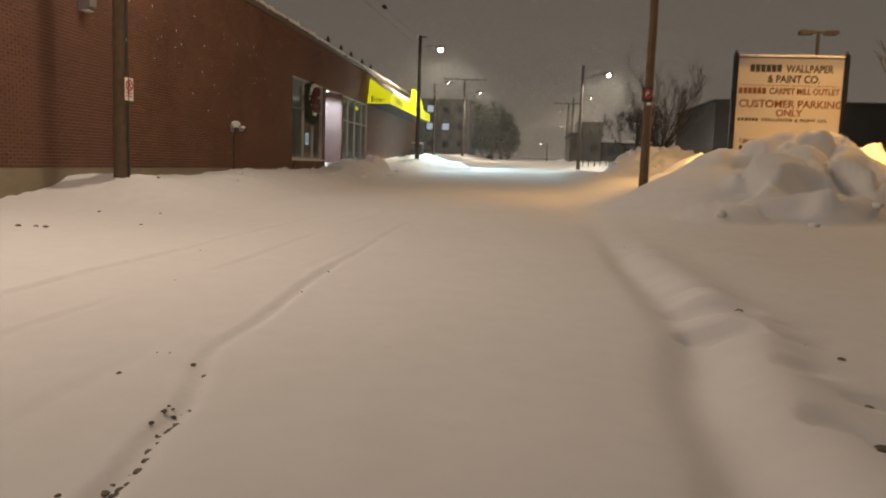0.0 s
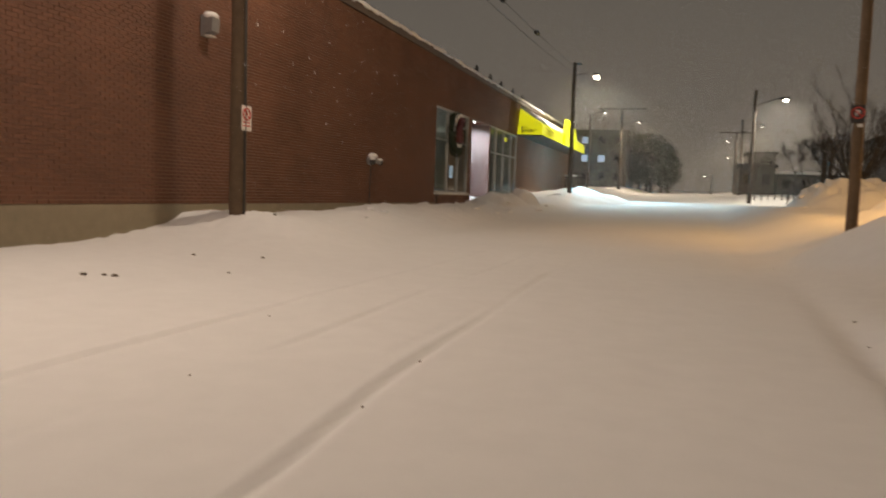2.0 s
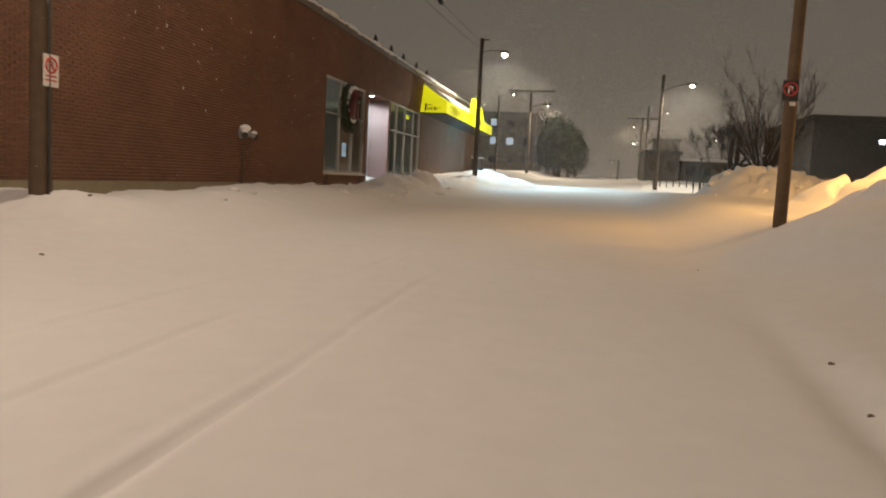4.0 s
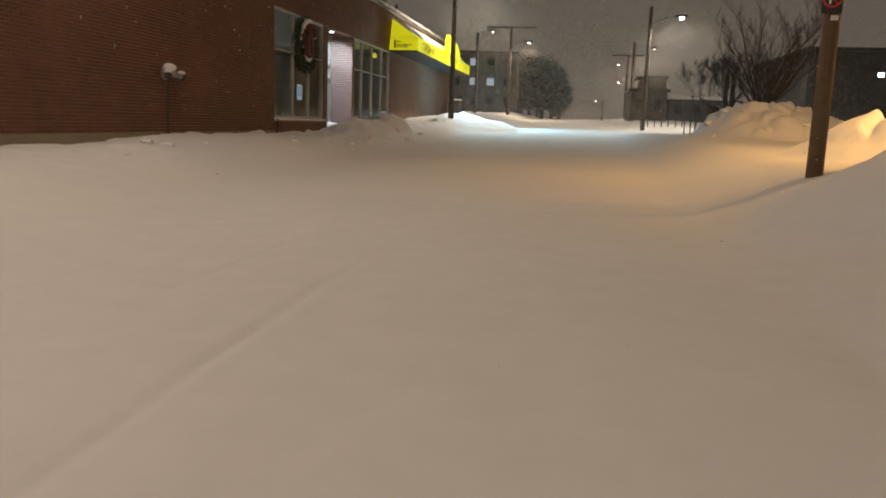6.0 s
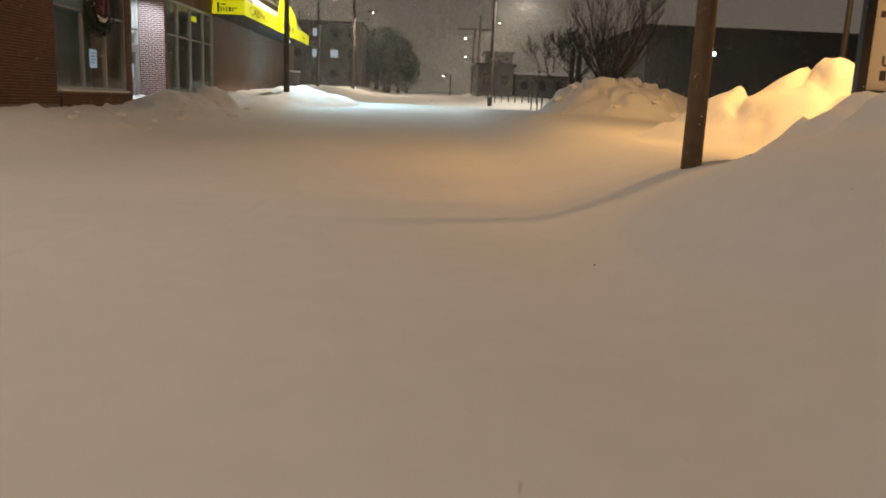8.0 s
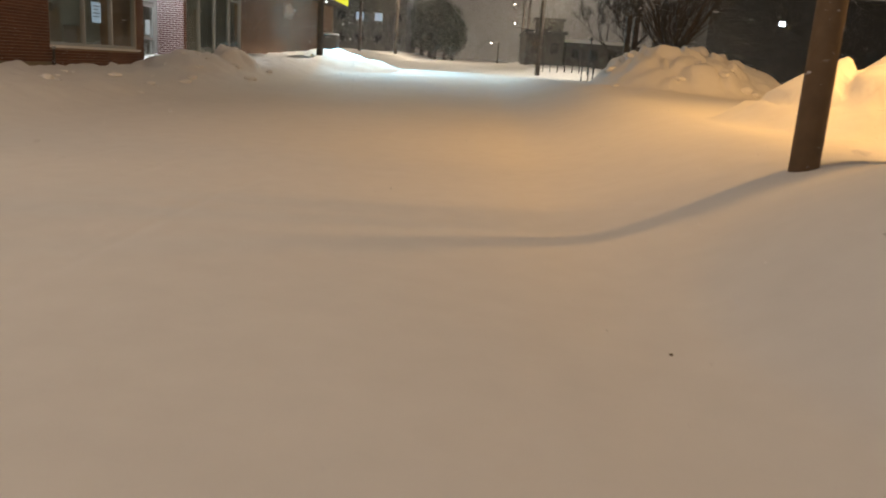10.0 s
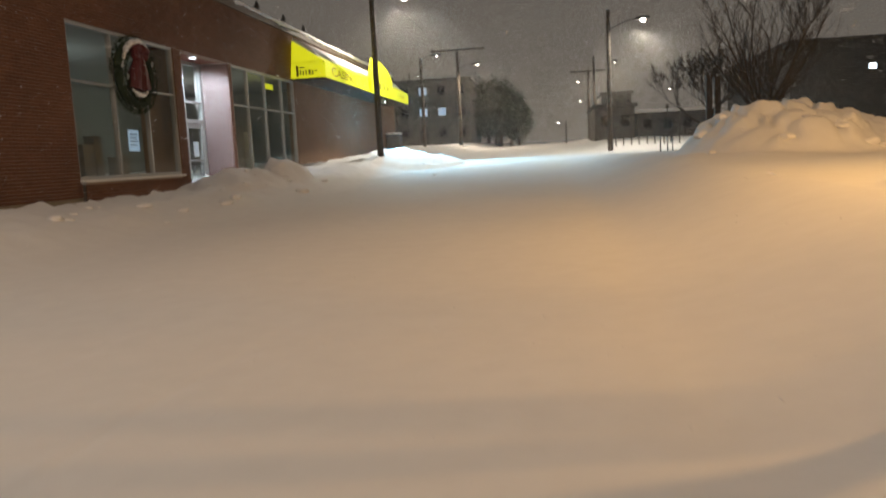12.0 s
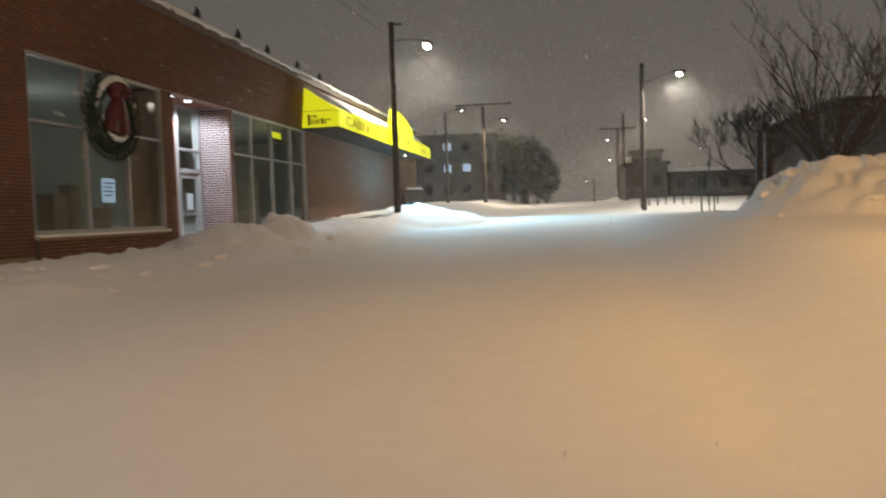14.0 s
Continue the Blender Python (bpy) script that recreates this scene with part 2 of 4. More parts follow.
RUTS = [
    ([(1, -1.2), (2.35, -1.36), (3, -1.46), (4.4, -1.79), (7.6, -1.95), (12.8, -2.04), (14.2, -1.95), (18, -1.78), (22, -1.5), (30, -1.2)], 0.044, 0.040),
    ([(4, -2.10), (6.6, -2.18), (11, -2.05), (30, -1.6)], 0.014, 0.06),
    ([(4, -3.10), (5.3, -3.05), (8.3, -2.98), (14.3, -2.88), (26, -2.6)], 0.036, 0.036),
    ([(4, -4.0), (6, -3.92), (7.5, -3.96), (9, -3.91), (16, -3.7), (26, -3.4)], 0.042, 0.038),
    ([(8, -0.35), (13, -0.5), (20, -0.55), (30, -0.4)], 0.010, 0.16),
]
HOLLOWS = [(1.45, 10.75, 0.16, 0.12, 0.05), (1.55, 9.75, 0.40, 0.16, 0.07), (1.25, 9.0, 0.22, 0.13, 0.05), (1.35, 8.25, 0.40, 0.16, 0.06), (1.62, 7.1, 0.40, 0.16, 0.07),
           (1.50, 6.25, 0.42, 0.28, 0.13), (1.38, 5.45, 0.30, 0.22, 0.12), (1.90, 5.9, 0.30, 0.15, 0.06), (1.95, 5.3, 0.22, 0.12, 0.06), (1.65, 4.55, 0.22, 0.12, 0.05),
           (1.45, 3.55, 0.18, 0.16, 0.07), (1.62, 3.35, 0.16, 0.20, 0.10), (1.85, 4.1, 0.16, 0.12, 0.06)]


SCOOPS = [(3.75, 13.9, 0.40, 0.32, 0.26), (4.9, 13.9, 0.55, 0.38, 0.34), (5.65, 14.3, 0.36, 0.65, 0.40), (4.5, 15.9, 0.70, 0.34, 0.36), (5.7, 16.2, 0.55, 0.34, 0.30),
          (6.5, 15.4, 0.34, 0.65, 0.40), (4.2, 13.1, 0.55, 0.26, 0.24), (3.3, 14.9, 0.30, 0.5, 0.18), (5.2, 15.1, 0.4, 0.3, 0.25)]


LANE_EDGE = [(1.5, 0.55), (3.7, 0.74), (5.5, 0.98), (12, 1.0), (16, 0.92)]


def street(y):
    for (a, p), (b, q) in zip(STREET, STREET[1:]):
        if y <= b:
            return p + (q - p) * max(0.0, (y - a) / (b - a))
    return STREET[-1][1]


def chunk(x, y, scale, seed):
    """Broken slabs: tilted cells with soft notches between them."""
    p = Vector((x * scale + 0.25 * rough(x, y, 1.3, seed), y * scale + 0.25 * rough(x, y, 1.3, seed + 1), seed))
    d, at = noise.voronoi(p)
    q = at[0]
    high, tx, ty = (noise.noise(Vector((q.x * 5.3 + k, q.y * 5.3 - k, q.z * 3.1))) for k in (0, 9.7, 21.3))
    return (0.35 * high + 0.75 * (tx * (p.x - q.x) + ty * (p.y - q.y))) * step(0.0, 0.22, d[1] - d[0]) - 0.16 * step(0.16, 0.0, d[1] - d[0])


def snow_height(x, y):
    z = sum(street(y + d) for d in (-4, -2, 0, 2, 4)) / 5
    # drifted bank along the brick building
    if x < 0 and -10 < y < 75:
        rise = step(-5.4 - 0.6 * rough(0, y, 0.25, 3), -8.0, x) - 0.40 * step(-8.4, -9.5, x) * step(15, 12, y)
        z += profile(LEFT_CREST, y) * rise * (1 + 0.16 * rough(x, y, 0.5, 2)) * step(72, 64, y)
        lumpy = step(-5.4, -7.2, x) * step(19, 25, y)
        z += lumpy * (0.13 * max(0, rough(x, y, 1.1, 5)) + 0.10 * max(0, rough(x, y, 2.9, 6)))
        crest = step(-6.3, -7.3, x) * step(9, 14, y)
        z += crest * (0.10 * rough(x * 0.6, y, 0.75, 44) + 0.07 * abs(rough(x, y, 1.9, 45)) + 0.03 * rough(x, y, 4.5, 46))
        z += dome(x, y, -7.35, 37.3, 0.62, 1.1, 0.50, 0.55) * (1 + 0.7 * rough(x, y, 2.6, 9))
        z += dome(x, y, -8.1, 35.6, 1.2, 2.0, 0.34, 0.6) * (1 + 0.3 * rough(x, y, 1.8, 42))
        z += dome(x, y, -5.9, 51.5, 2.2, 5.0, 0.55, 0.8) * (1 + 0.25 * rough(x, y, 1.2, 4))
    # ploughed shoulder on the other side
    side = 0.0
    if x > 0.2 and -10 < y < 60:
        side = 0.60 * step(0.8, 3.2, x) * step(9, 17, y) * step(60, 33, y)
    # large pile below the board
    pile = dome(x, y, 5.55, 16.9, 3.0, 2.2, 1.85, 0.78)
    lobe = dome(x, y, 4.75, 14.7, 1.9, 2.0, 1.12, 0.65)
    lobe = max(lobe, dome(x, y, 5.9, 15.4, 1.6, 1.9, 1.05, 0.55), dome(x, y, 3.4, 13.3, 0.9, 0.8, 0.5, 0.6))
    pile = max(pile, lobe)
    if pile > 0:
        pile *= 1 + 0.10 * rough(x, y, 0.8, 11) + 0.05 * rough(x, y, 2.3, 12)
        crease = abs(rough(x + 0.3 * rough(x, y, 1.5, 35), y, 0.48, 31))
        pile -= min(0.8, pile) * 0.30 * max(0, 0.22 - crease) / 0.22
        for hx, hy, rx, ry, d in SCOOPS:
            pile -= dome(x, y, hx + 0.12 * rough(x, y, 2.0, 37), hy + 0.12 * rough(x, y, 2.0, 38), rx, ry, d, 0.5)
        pile += min(0.6, pile) * 0.14 * rough(x, y, 1.3, 33)
        pile += min(0.75, pile) * 0.95 * chunk(x, y, 0.95, 61)
        pile += min(0.5, pile) * (0.11 * rough(x, y, 2.8, 54) + 0.05 * abs(rough(x, y, 1.7, 57)) + 0.06 * rough(x, y, 6.0, 58))
        pile = max(pile, 0)
    pile = max(pile, dome(x, y, 3.9, 15.9, 2.6, 2.9, 0.95, 1.2))
    # low rise behind the utility pole
    pile = max(pile, dome(x, y, 8.2, 24.5, 3.2, 4.5, 0.75, 0.7) * (1 + 0.2 * rough(x, y, 0.9, 13) + 0.12 * rough(x, y, 2.4, 14)))
    ridge = dome(x, y, 7.8, 22.6, 4.6, 2.7, 1.75, 0.75)
    if ridge > 0:
        ridge *= 1 + 0.10 * rough(x, y, 0.9, 55) + 0.06 * rough(x, y, 2.2, 56) + 0.75 * chunk(x, y, 1.0, 75)
        pile = max(pile, ridge)
    # ploughed mound beyond it
    mound = max(dome(x, y, 5.7, 34.7, 2.5, 3.0, 1.62, 0.72), dome(x, y, 6.9, 36.0, 2.6, 3.4, 1.45, 0.7), dome(x, y, 4.2, 32.3, 2.0, 2.0, 0.36, 0.5))
    if mound > 0:
        mound *= 1 + 0.10 * rough(x, y, 1.0, 15) + 0.06 * rough(x, y, 2.3, 16) + 0.04 * rough(x, y, 5.0, 17) + 0.80 * chunk(x, y, 1.1, 71) + 0.10 * abs(rough(x, y, 1.7, 18))
    high, low = max(pile, mound), side
    z += math.sqrt(high * high + low * low) if high + low > 0 else 0.0
    # the ploughed lane's edge: a shallow trough, then a soft ridge beside the trodden strip
    if x > 0.0 and y < 18:
        c = profile(LANE_EDGE, y) + 0.05 * rough(0, y, 0.6, 47)
        fade = step(15, 7, y) * (1 + 0.55 * rough(x, y, 0.9, 41))
        z += fade * (-0.09 * math.exp(-((x - c - 0.20) / 0.20) ** 2) + 0.055 * math.exp(-((x - c - 0.62) / 0.24) ** 2) - 0.06 * step(c + 0.7, c + 1.3, x) * step(13, 9, y))
    # ploughed edges further along
    if y > 60:
        z += (0.5 * step(-4.5, -7.5, x) * step(64, 72, y) + 0.35 * step(3.0, 4.5, x) * step(60, 66, y)) * (1 + 0.4 * rough(x, y, 0.3, 8)) * step(140, 90, y)
    # wheel ruts, drifts and ripples
    if -12 < y < 60 and -6 < x < 3:
        for rut, depth, w in RUTS:
            c = profile(rut, y) + 0.03 * rough(depth * 90, y, 0.8, 3)
            k = (x - c) / w
            if -4 < k < 4:
                z += depth * (-math.exp(-k * k) + 0.18 * math.exp(-(k + 1.6) ** 2)) * step(-0.35, 0.15, rough(depth * 300, y, 0.35, 21)) * (1 - 0.55 * step(7, 10, y)) * step(24, 13, y)
        z += 0.03 * rough(x, y, 0.45, 22) + 0.006 * rough(x, y, 3.0, 23)
    # trodden hollows beside the path
    if 0.6 < x < 3.2 and 2.5 < y < 12:
        for hx, hy, rx, ry, d in HOLLOWS:
            z -= 0.85 * dome(x, y, hx, hy, rx, ry, d, 0.6)
        z += 0.025 * step(0.9, 1.5, x) * rough(x * 0.7, y, 2.4, 26)
    return z


def lines(stops):
    out = []
    for (a, d), (b, _) in zip(stops, stops[1:]):
        k = max(1, round((b - a) / d))
        out += [a + (b - a) * i / k for i in range(k)]
    return np.array(out + [stops[-1][0]])


def grid_mesh(name, xs, ys, mat):
    nx, ny = len(xs), len(ys)
    verts = [(float(x), float(y), snow_height(float(x), float(y))) for y in ys for x in xs]
    faces = [(j * nx + i, j * nx + i + 1, (j + 1) * nx + i + 1, (j + 1) * nx + i) for j in range(ny - 1) for i in range(nx - 1)]
    data = bpy.data.meshes.new(name)
    data.from_pydata(verts, [], faces)
    data.materials.append(mat)
    data.polygons.foreach_set("use_smooth", [True] * len(faces))
    return new(name, data)


GX = lines([(-600, 60), (-120, 15), (-30, 3), (-10.5, 0.10), (-4.6, 0.036), (2.4, 0.08), (8.5, 0.12), (10.5, 0.6), (24, 4), (60, 20), (160, 60), (600, 60)])
GY = lines([(-300, 40), (-40, 5), (-6, 0.5), (1.5, 0.08), (20, 0.14), (44, 0.35), (75, 2.0), (160, 12), (400, 50), (1200, 50)])
ground = tagged(grid_mesh("ground", GX, GY, SNOW), "deep drifted white snow covering the street and banks", "snow", kind="structure")

# ---- brick building ----
WX, Y0, Y1, TOP = -9.45, 10.75, 64.2, 6.37
WIN1, RECESS, WIN2 = (30.18, 34.75), (35.2, 38.3), (38.55, 44.6)
HEAD, SILL, BASE, BACK = 4.52, 1.22, 0.84, -10.38
COURSE, BRICKLEN = 0.0677, 0.2033

wall = empty("wall_street", (0, 0, 0), "long red brick shop wall above a painted concrete base", "wall", kind="structure")


def wall_piece(name, y0, y1, z0, z1, mat, x0=WX - 0.30, x1=WX - 0.008):
    return part(name, boxed((x0, y0, z0), (x1, y1, z1)), mat, wall)


wall_piece("wall_core", Y0, WIN1[0], BASE, TOP, MORTAR)
wall_piece("concrete_base", Y0, WIN1[0], -0.5, BASE - 0.004, CONCRETE, WX - 0.30, WX + 0.025)
wall_piece("wall_head", WIN1[0] + 0.001, Y1, HEAD, TOP, MORTAR)
wall_piece("wall_under_window", WIN1[0] + 0.001, WIN1[1], -0.3, SILL, MORTAR)
wall_piece("wall_pier", WIN1[1] + 0.001, RECESS[0], -0.3, HEAD - 0.001, MORTAR)
wall_piece("wall_under_window", WIN2[0], WIN2[1], -0.3, 0.92, MORTAR)
wall_piece("wall_far", WIN2[1] + 0.001, Y1, -0.3, HEAD - 0.001, MORTAR)
part("recess_side", boxed((BACK - 0.2, RECESS[1] + 0.008, -0.3), (WX - 0.008, WIN2[0] - 0.001, HEAD - 0.001)), PALEMORTAR, wall)
part("recess_side", boxed((BACK - 0.2, WIN1[1] + 0.15, -0.3), (WX - 0.301, RECESS[0], HEAD - 0.001)), MORTAR, wall)
part("recess_soffit", boxed((BACK - 0.2, RECESS[0], HEAD), (WX - 0.301, RECESS[1], HEAD + 0.12)), SOFFIT, wall)
part("recess_floor", boxed((BACK - 0.2, RECESS[0], -0.3), (WX, RECESS[1], 0.56)), SNOWCAP, wall)
part("end_wall", boxed((-32, Y0 - 0.3, -0.5), (WX - 0.002, Y0 - 0.001, TOP)), MORTAR, wall)
part("end_wall", boxed((-32, Y1 + 0.001, -0.5), (WX - 0.002, Y1 + 0.3, TOP)), MORTAR, wall)
part("rear_wall", boxed((-32.3, Y0, -0.5), (-32, Y1, TOP)), MORTAR, wall)


def brick_rows(y0, y1, z0, z1, skip=None, joint=0.010):
    """Running-bond pieces (start, end, bottom) on one face."""
    out, row, z = [], 0, z0 + 0.005
    while z + COURSE - 0.010 <= z1 + 0.001:
        y = y0 - (BRICKLEN + 0.010) * 0.5 * (row % 2)
        while y < y1:
            a, b = max(y, y0), min(y + BRICKLEN + 0.010 - joint, y1)
            if b - a > 0.04 and not (skip and skip(a, b, z)):
                out.append((a, b, z))
            y += BRICKLEN + 0.010
        z += COURSE
        row += 1
    return out


def brick_mesh(name, pieces, mat, parent, face="x", plane=WX, proud=0.006, joint=0.010):
    """All pieces of one face in one mesh: a face and four short sides each."""
    rnd = random.Random(len(pieces))
    verts, faces = [], []
    for a, b, z in pieces:
        k, o = len(verts), proud * rnd.uniform(0.5, 1.3)
        top = z + COURSE - joint
        for d in (-0.012, o):
            for u, w in ((a, z), (b, z), (b, top), (a, top)):
                verts.append((plane + d, u, w) if face == "x" else (u, plane - d, w))
        faces += [(k + 4, k + 5, k + 6, k + 7), (k, k + 1, k + 5, k + 4), (k + 1, k + 2, k + 6, k + 5), (k + 2, k + 3, k + 7, k + 6), (k + 3, k, k + 4, k + 7)]
    data = bpy.data.meshes.new(name)
    data.from_pydata(verts, [], faces)
    data.materials.append(mat)
    ob = new(name, data)
    ob.parent = parent
    return tagged(ob, kind="stuff")


NEAR = (13.0, 15.6, 0.9, 2.6)


def in_near(a, b, z):
    return b - a > BRICKLEN - 0.002 and NEAR[0] < a and b < NEAR[1] and NEAR[2] < z < NEAR[3]


brick_mesh("brickwork", brick_rows(Y0 - 0.3, WIN1[0], BASE, TOP, in_near), BRICK, wall)
brick_mesh("brickwork", brick_rows(WIN1[0], WIN2[1], HEAD, TOP), BRICK, wall)
brick_mesh("brickwork", brick_rows(WIN1[0], WIN1[1], 0.3, SILL - 0.05), BRICK, wall)
brick_mesh("brickwork", brick_rows(WIN1[1], RECESS[0], 0.3, HEAD), BRICK, wall)
brick_mesh("brickwork", brick_rows(BACK, WX, 0.3, HEAD, None, 0.023), PILLARBRICK, wall, "y", RECESS[1], 0.006, 0.023)
brick_mesh("brickwork", brick_rows(RECESS[1] + 0.01, WIN2[0], 0.3, HEAD), BRICK, wall)
brick_mesh("brickwork", brick_rows(WIN2[0], WIN2[1], 0.3, 0.92), BRICK, wall)
brick_mesh("brickwork", brick_rows(WIN2[1], Y1, HEAD, TOP), BRICK, wall)
brick_mesh("brickwork", brick_rows(WIN2[1], Y1, 0.3, HEAD), PALEBRICK, wall)

# roof: slab, flashing and a ragged snow edge
roof = empty("roof", (0, 0, 0), "flat roof with dark flashing under wind-blown snow", "roof", kind="structure")
part("roof_slab", boxed((-32.3, Y0 - 0.3, TOP + 0.002), (WX - 0.02, Y1 + 0.3, TOP + 0.14)), ROOFEDGE, roof)
part("flashing", boxed((WX - 0.018, Y0 - 0.3, TOP - 0.10), (WX + 0.055, Y1 + 0.3, TOP + 0.16), 0.01), ROOFEDGE, roof)


def roof_snow():
    bm, rows = bmesh.new(), []
    y = Y0 - 0.3
    while y <= Y1 + 0.3:
        out = WX + 0.07 + 0.05 * rough(y, 0, 1.9, 51) + 0.03 * rough(y, 0, 6, 52)
        h = 0.12 + 0.10 * rough(y, 0, 0.9, 53) + 0.05 * rough(y, 0, 4, 54)
        low = TOP + 0.10 - 0.10 * max(0, rough(y, 0, 2.5, 55))
        rows.append([bm.verts.new((x, y, z)) for x, z in ((out, low), (out + 0.012, TOP + 0.16), (out - 0.05, TOP + 0.17 + h * 0.7), (out - 0.3, TOP + 0.2 + h), (-12, TOP + 0.26 + h * 0.5), (-32, TOP + 0.25), (-32, TOP + 0.145), (out - 0.1, TOP + 0.145))])
        y += 0.22
    for a, b in zip(rows, rows[1:]):
        for k in range(8):
            bm.faces.new((a[k], b[k], b[(k + 1) % 8], a[(k + 1) % 8]))
    bm.faces.new(rows[0]), bm.faces.new(rows[-1][::-1])
    bmesh.ops.recalc_face_normals(bm, faces=bm.faces)
    return bm


part("roof_snow", roof_snow(), SNOWCAP, roof, "ragged snow blanket with a curled edge", True)


# floodlights standing on the roof edge
def roof_floodlight(y):
    ob = empty("roof_floodlight", (-10.2, y, TOP + 0.28), "small dark roof floodlight on a thin stem", "floodlight", "roof floodlights")
    part("stem", tubed([(0, 0, -0.12), (0, 0, 0.38), (0.05, 0, 0.46)], 0.018, 6), DARKSTEEL, ob)
    part("hood", tubed([(0.02, 0, 0.40), (0.05, 0, 0.52), (0.03, 0, 0.68)], [0.12, 0.085, 0.02], 10), DARKSTEEL, ob)
    part("base_plate", boxed((-0.10, -0.10, -0.13), (0.10, 0.10, -0.09), 0.008), DARKSTEEL, ob)
    return ob


flood = roof_floodlight(38.1)
for y in (40.75, 43.1, 46.0, 48.6):
    copy_thing(flood, pose(-10.2, y, TOP + 0.28))
vent = empty("roof_vent", (-10.9, 41.6, TOP + 0.2), "low dark roof vent box capped with snow", "vent")
part("vent_box", boxed((-0.4, -0.55, 0), (0.4, 0.55, 0.45), 0.03), DARKSTEEL, vent)
part("vent_hood", boxed((-0.5, -0.65, 0.452), (0.5, 0.65, 0.52), 0.02), DARKSTEEL, vent)


# ---- shop windows, entry ----
def shop_window(name, y0, y1, z0, z1, mullions, rail, label):
    ob = empty(name, (WX, 0, 0), label, "window", kind="structure")
    fr = bmesh.new()
    for lo, hi in (((-0.16, y0, z0), (-0.03, y0 + 0.07, z1)), ((-0.16, y1 - 0.07, z0), (-0.03, y1, z1)), ((-0.16, y0 + 0.07, z1 - 0.07), (-0.03, y1 - 0.07, z1)), ((-0.16, y0 + 0.07, z0), (-0.03, y1 - 0.07, z0 + 0.07))):
        box(fr, lo, hi, 0.006)
    part("window_frame", fr, ALU, ob)
    edges = [y0 + 0.035] + list(mullions) + [y1 - 0.035]
    for y in mullions:
        part("mullion", boxed((-0.15, y - 0.03, z0 + 0.071), (-0.035, y + 0.03, z1 - 0.071), 0.005), ALU, ob)
    for a, b in zip(edges, edges[1:]):
        part("transom", boxed((-0.14, a + 0.036, rail - 0.025), (-0.045, b - 0.036, rail + 0.025), 0.004), ALU, ob)
        for lo, hi in ((z0 + 0.05, rail - 0.015), (rail + 0.015, z1 - 0.05)):
            pane = part("pane", boxed((-0.10, a + 0.02, lo), (-0.092, b - 0.02, hi)), GLASS, ob)
            pane.visible_shadow = False
    part("window_sill", boxed((-0.05, y0 - 0.03, z0 - 0.06), (0.09, y1 + 0.03, z0 - 0.002), 0.012), WHITE, ob, "sill with a thin strip of snow")
    return ob


shop_window("window_1", WIN1[0], WIN1[1], SILL + 0.002, HEAD - 0.002, (31.88, 33.33), 3.29, "tall three-bay shop window with aluminium mullions")
shop_window("window_2", WIN2[0], WIN2[1], 0.99, HEAD - 0.002, (39.9, 41.5, 43.2), 3.28, "tall four-bay shop window with aluminium mullions")

room = empty("shop_interior", (0, 0, 0), "dim unlit shop room behind the glass", "interior", kind="structure")
part("room_floor", boxed((-17, 28, 0.30), (WX - 0.32, 50, 0.42)), INNER, room)
part("room_ceiling", boxed((-17, 28, HEAD + 0.15), (WX - 0.32, 50, HEAD + 0.25)), INNER, room)
part("room_back", boxed((-17.2, 28, 0.3), (-17.001, 50, HEAD + 0.25)), INNER, room)
part("room_side", boxed((-17, 27.8, 0.3), (WX - 0.32, 27.999, HEAD + 0.25)), INNER, room)
part("room_side", boxed((-17, 50.001, 0.3), (WX - 0.32, 50.2, HEAD + 0.25)), INNER, room)


def carton(x, y, z, w, d, h, mat=CARTON, label="pale display box standing in the shop window"):
    ob = empty("display_box", (x, y, z), label, "box", "display boxes")
    part("carton_body", boxed((-d / 2, -w / 2, 0), (d / 2, w / 2, h), 0.012), mat, ob)
    part("carton_lid", boxed((-d / 2 - 0.012, -w / 2 - 0.012, h + 0.001), (d / 2 + 0.012, w / 2 + 0.012, h + 0.05), 0.008), mat, ob)


for x, y, w, d, h in ((-11.5, 30.95, 0.9, 0.5, 1.65), (-11.8, 32.0, 0.8, 0.5, 1.8), (-11.3, 33.2, 0.5, 0.4, 1.6), (-11.6, 34.2, 0.34, 0.3, 1.85), (-11.4, 35.0, 0.4, 0.4, 1.3), (-11.2, 40.6, 0.8, 0.6, 1.1), (-11.0, 42.6, 0.5, 0.5, 2.1), (-11.3, 43.8, 0.4, 0.5, 2.4)):
    carton(x, y, 0.42, w, d, h)
column = empty("interior_column", (-11.2, 31.2, 0.42), "tall round pillar inside the shop", "column")
part("column_shaft", tubed([(0, 0, 0), (0, 0, 3.2)], 0.14, 16), CARTON, column, "", True)
part("column_cap", tubed([(0, 0, 3.201), (0, 0, HEAD + 0.14 - 0.42)], [0.16, 0.22], 16), CARTON, column)


def notice(y, z, w, h, mat=None, label="pale blue paper notice taped inside the glass"):
    ob = part("window_notice", boxed((WX - 0.118, y - w / 2, z - h / 2), (WX - 0.104, y + w / 2, z + h / 2), 0.001), mat or PAPER)
    tagged(ob, label, "notice")
    for k in range(4):
        line = part("print_line", boxed((WX - 0.1035, y - w * 0.36, z + h * (0.28 - 0.17 * k)), (WX - 0.1025, y + w * (0.36 - 0.12 * (k % 2)), z + h * (0.33 - 0.17 * k))), INKDARK, ob)
    return ob


# emission is added to this notice so that it reads bright
notice(32.62, 2.08, 0.46, 0.50, LITPANE, "pale blue notice given an added glow behind the glass")
# glowing strip put in for the yellow reflection in this window
yellow = part("window_glow_strip", boxed((WX - 0.135, 41.6, 4.02), (WX - 0.115, 42.5, 4.22), 0.004), AWNING)
tagged(yellow, "narrow yellow glowing strip, a stand-in for a window reflection", "sign")

